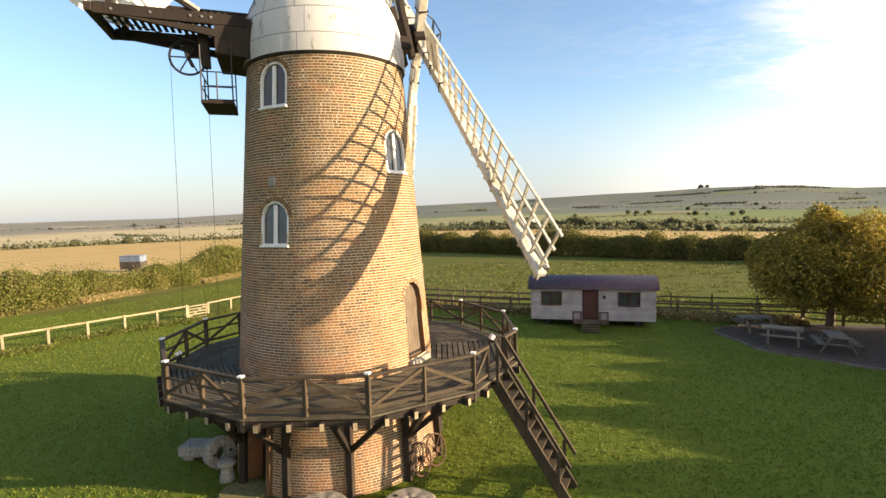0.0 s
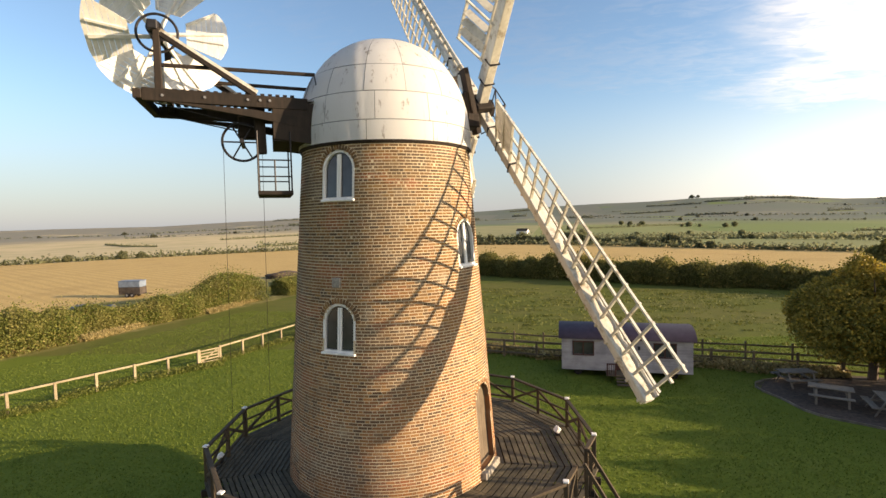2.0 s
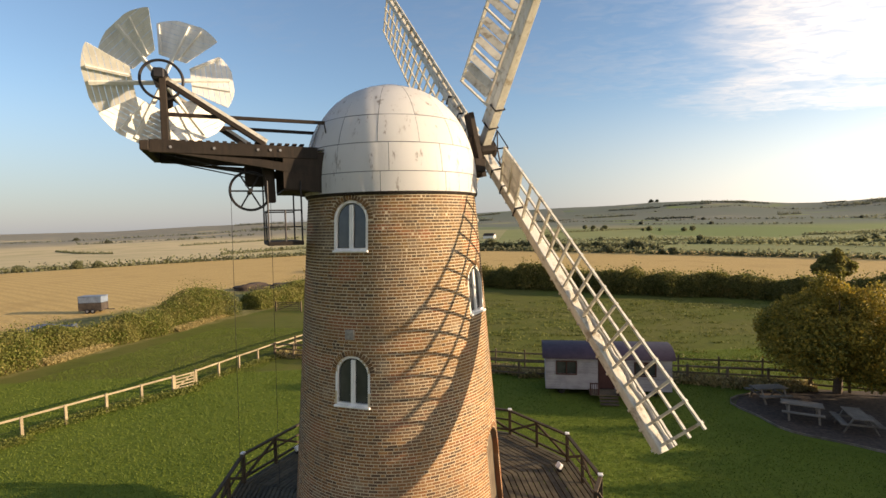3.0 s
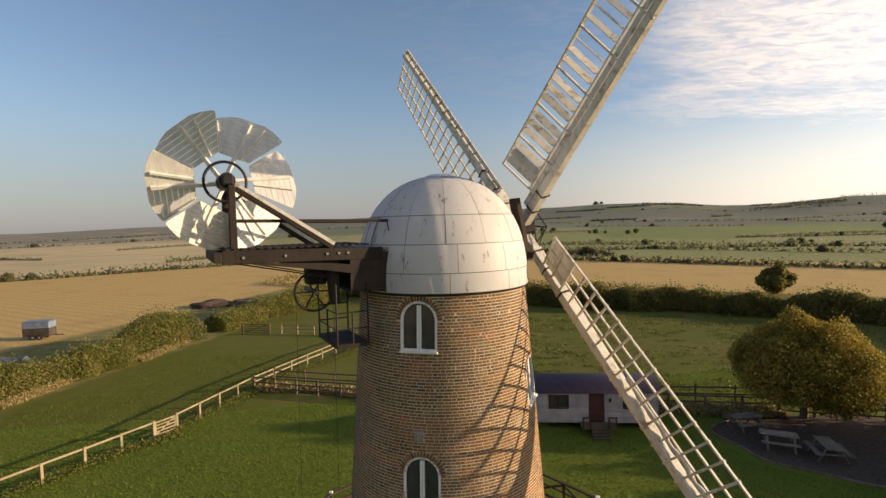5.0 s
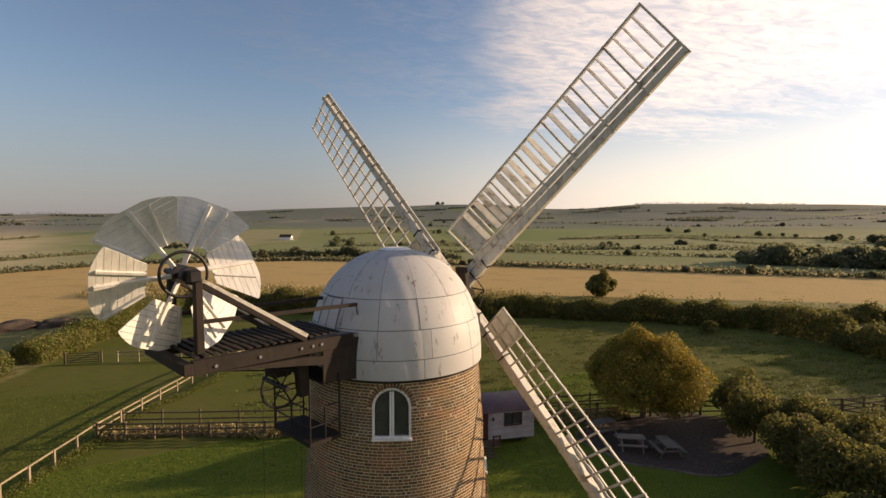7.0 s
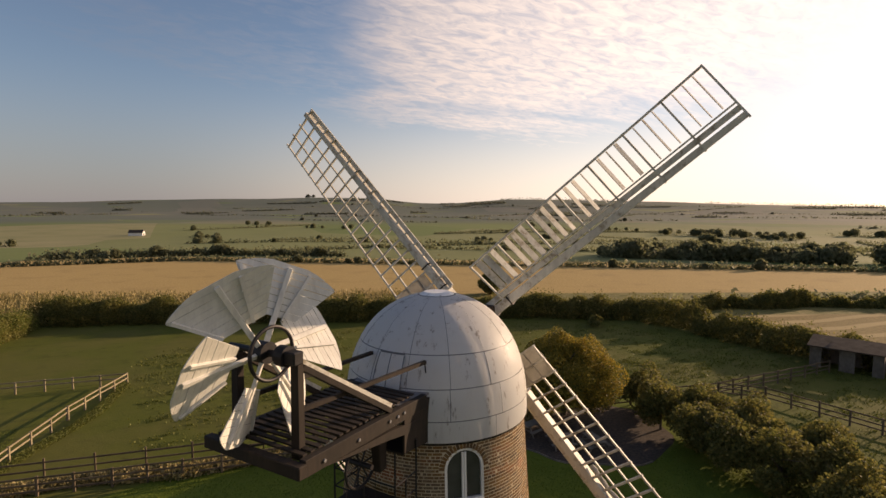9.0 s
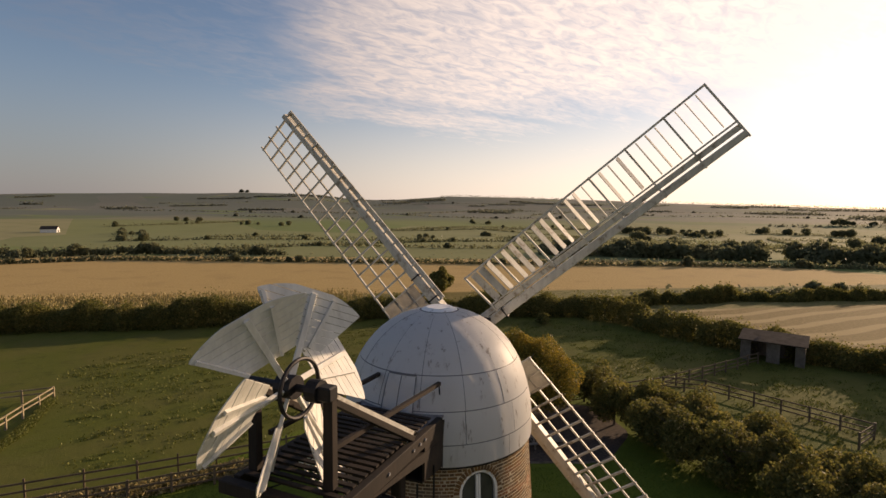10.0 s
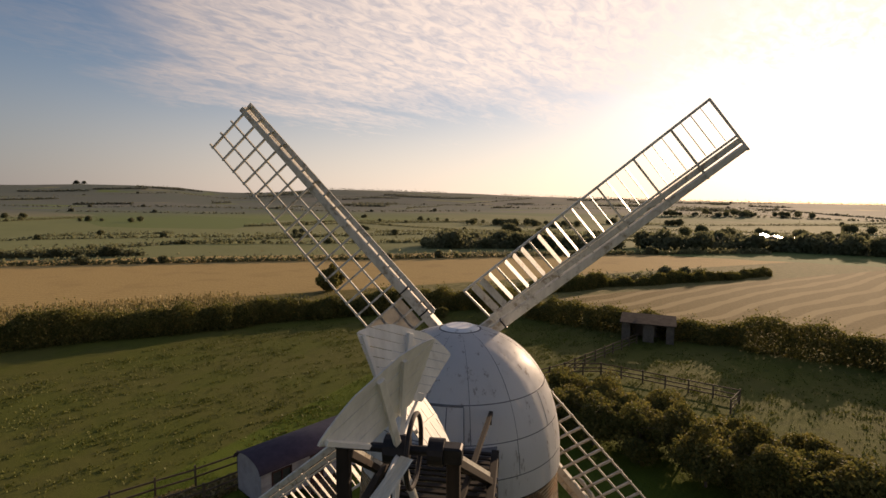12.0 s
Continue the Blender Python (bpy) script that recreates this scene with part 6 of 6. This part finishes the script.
def build_far():
    g = random.Random(5)
    near, mid, wood = [], [], []
    # hedges edging the nearer fields
    near.append(far_line([(-150, 66), (-118, 108), (-60, 168), (0, 166), (60, 123), (110, 87), (150, 58), (192, 20)], 22, 21, h=1.3, trees=0.3))
    near.append(far_line([(-40, 192), (10, 184), (48, 158)], 60, 22, h=1.8, trees=1.2))
    near.append(far_line([(67, 44), (92, 36), (118, 22)], 24, 23, h=1.2, trees=0.4))
    rings = [205, 275, 365, 480, 640, 860, 1150, 1520, 1950]
    node = {}
    for j, d in enumerate(rings):
        m = 9 + (j % 3)
        for i in range(m + 1):
            az = -14 + 176 * (i + g.uniform(-0.32, 0.32)) / m
            node[j, i] = polar(az, d * g.uniform(0.88, 1.13))
    for j, d in enumerate(rings):
        m = 9 + (j % 3)
        for i in range(m):
            tall = 1.3 + d / 1100
            dest, rate = (mid, 8.0) if d < 700 else (wood, 0.55)
            if g.random() < (0.6 if i < 6 else 0.2):
                p, q = node[j, i], node[j, i + 1]
                bend = g.uniform(0.96, 1.04)
                dest.append(far_line([p, ((p[0] + q[0]) / 2 * bend, (p[1] + q[1]) / 2 * bend), q], rate, 100 + 20 * j + i, h=tall, trees=0.06 if d < 700 else 0.004))
            if j + 1 < len(rings) and g.random() < (0.4 if i < 6 else 0.15):
                dest.append(far_line([node[j, i], node[j + 1, min(i, 8)]], rate, 500 + 20 * j + i, h=tall * 0.8, trees=0.06 if d < 700 else 0.004))
    # the long wood in the valley, thickening to the south-east, and trees along the skyline
    for k in range(3):
        o = 4.0 * k
        mid.append(far_line([(126 + o, 116 + o), (150 + o, 90 + o), (172 + o, 62 + o)], 26, 31 + k, h=3.0, trees=2.2))
        mid.append(far_line([(178 + o, 54 + o), (203 + o, 22 + o), (214 + o, -24 + o), (216 + o, -70 + o)], 26, 35 + k, h=3.2, trees=2.2))
    for k in range(16):
        az, d = g.uniform(-14, 34), g.uniform(250, 900)
        mid.append(far_line([polar(az, d), polar(az + g.uniform(4, 11), d * g.uniform(0.94, 1.08))], 6.0, 300 + k, h=2.6 + d / 500, trees=1.0))
    for k in range(44):
        az, d = g.uniform(4, 118), g.uniform(1250, 2350)
        span = g.uniform(1.5, 5.5)
        wood.append(far_line([polar(az, d), polar(az + span, d * g.uniform(0.97, 1.03))], 3.2, 700 + k, h=g.uniform(3.5, 6.5), trees=0))
    for k in range(22):
        az, d = g.uniform(20, 112), g.uniform(260, 760)
        mid.append(far_line([polar(az, d), polar(az + g.uniform(0.5, 3.0), d * g.uniform(0.97, 1.04))], 3.0, 800 + k, h=1.4 + d / 450, trees=1.6))
    wood.append(far_line([polar(a, 2560) for a in (-10, 5, 20, 34)], 0.9, 41, h=6.0, trees=0))
    wood.append(far_line([polar(a, 2560) for a in (40, 48, 55)], 0.8, 42, h=6.0, trees=0))
    wood.append(far_line([polar(a, 2540) for a in (75.5, 76.5)], 3.0, 43, h=7.0, trees=0.3))
    wood.append(far_line([polar(a, 2500) for a in (112, 119)], 0.5, 44, h=6.0, trees=0))
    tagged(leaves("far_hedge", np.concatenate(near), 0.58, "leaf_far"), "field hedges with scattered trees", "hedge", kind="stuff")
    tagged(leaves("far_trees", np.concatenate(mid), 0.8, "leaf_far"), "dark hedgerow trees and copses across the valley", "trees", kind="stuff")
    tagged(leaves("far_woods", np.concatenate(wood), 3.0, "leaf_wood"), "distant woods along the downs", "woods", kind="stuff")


build_far()

# ---- single bricks and the rest of the brickwork ----
build_bricks()
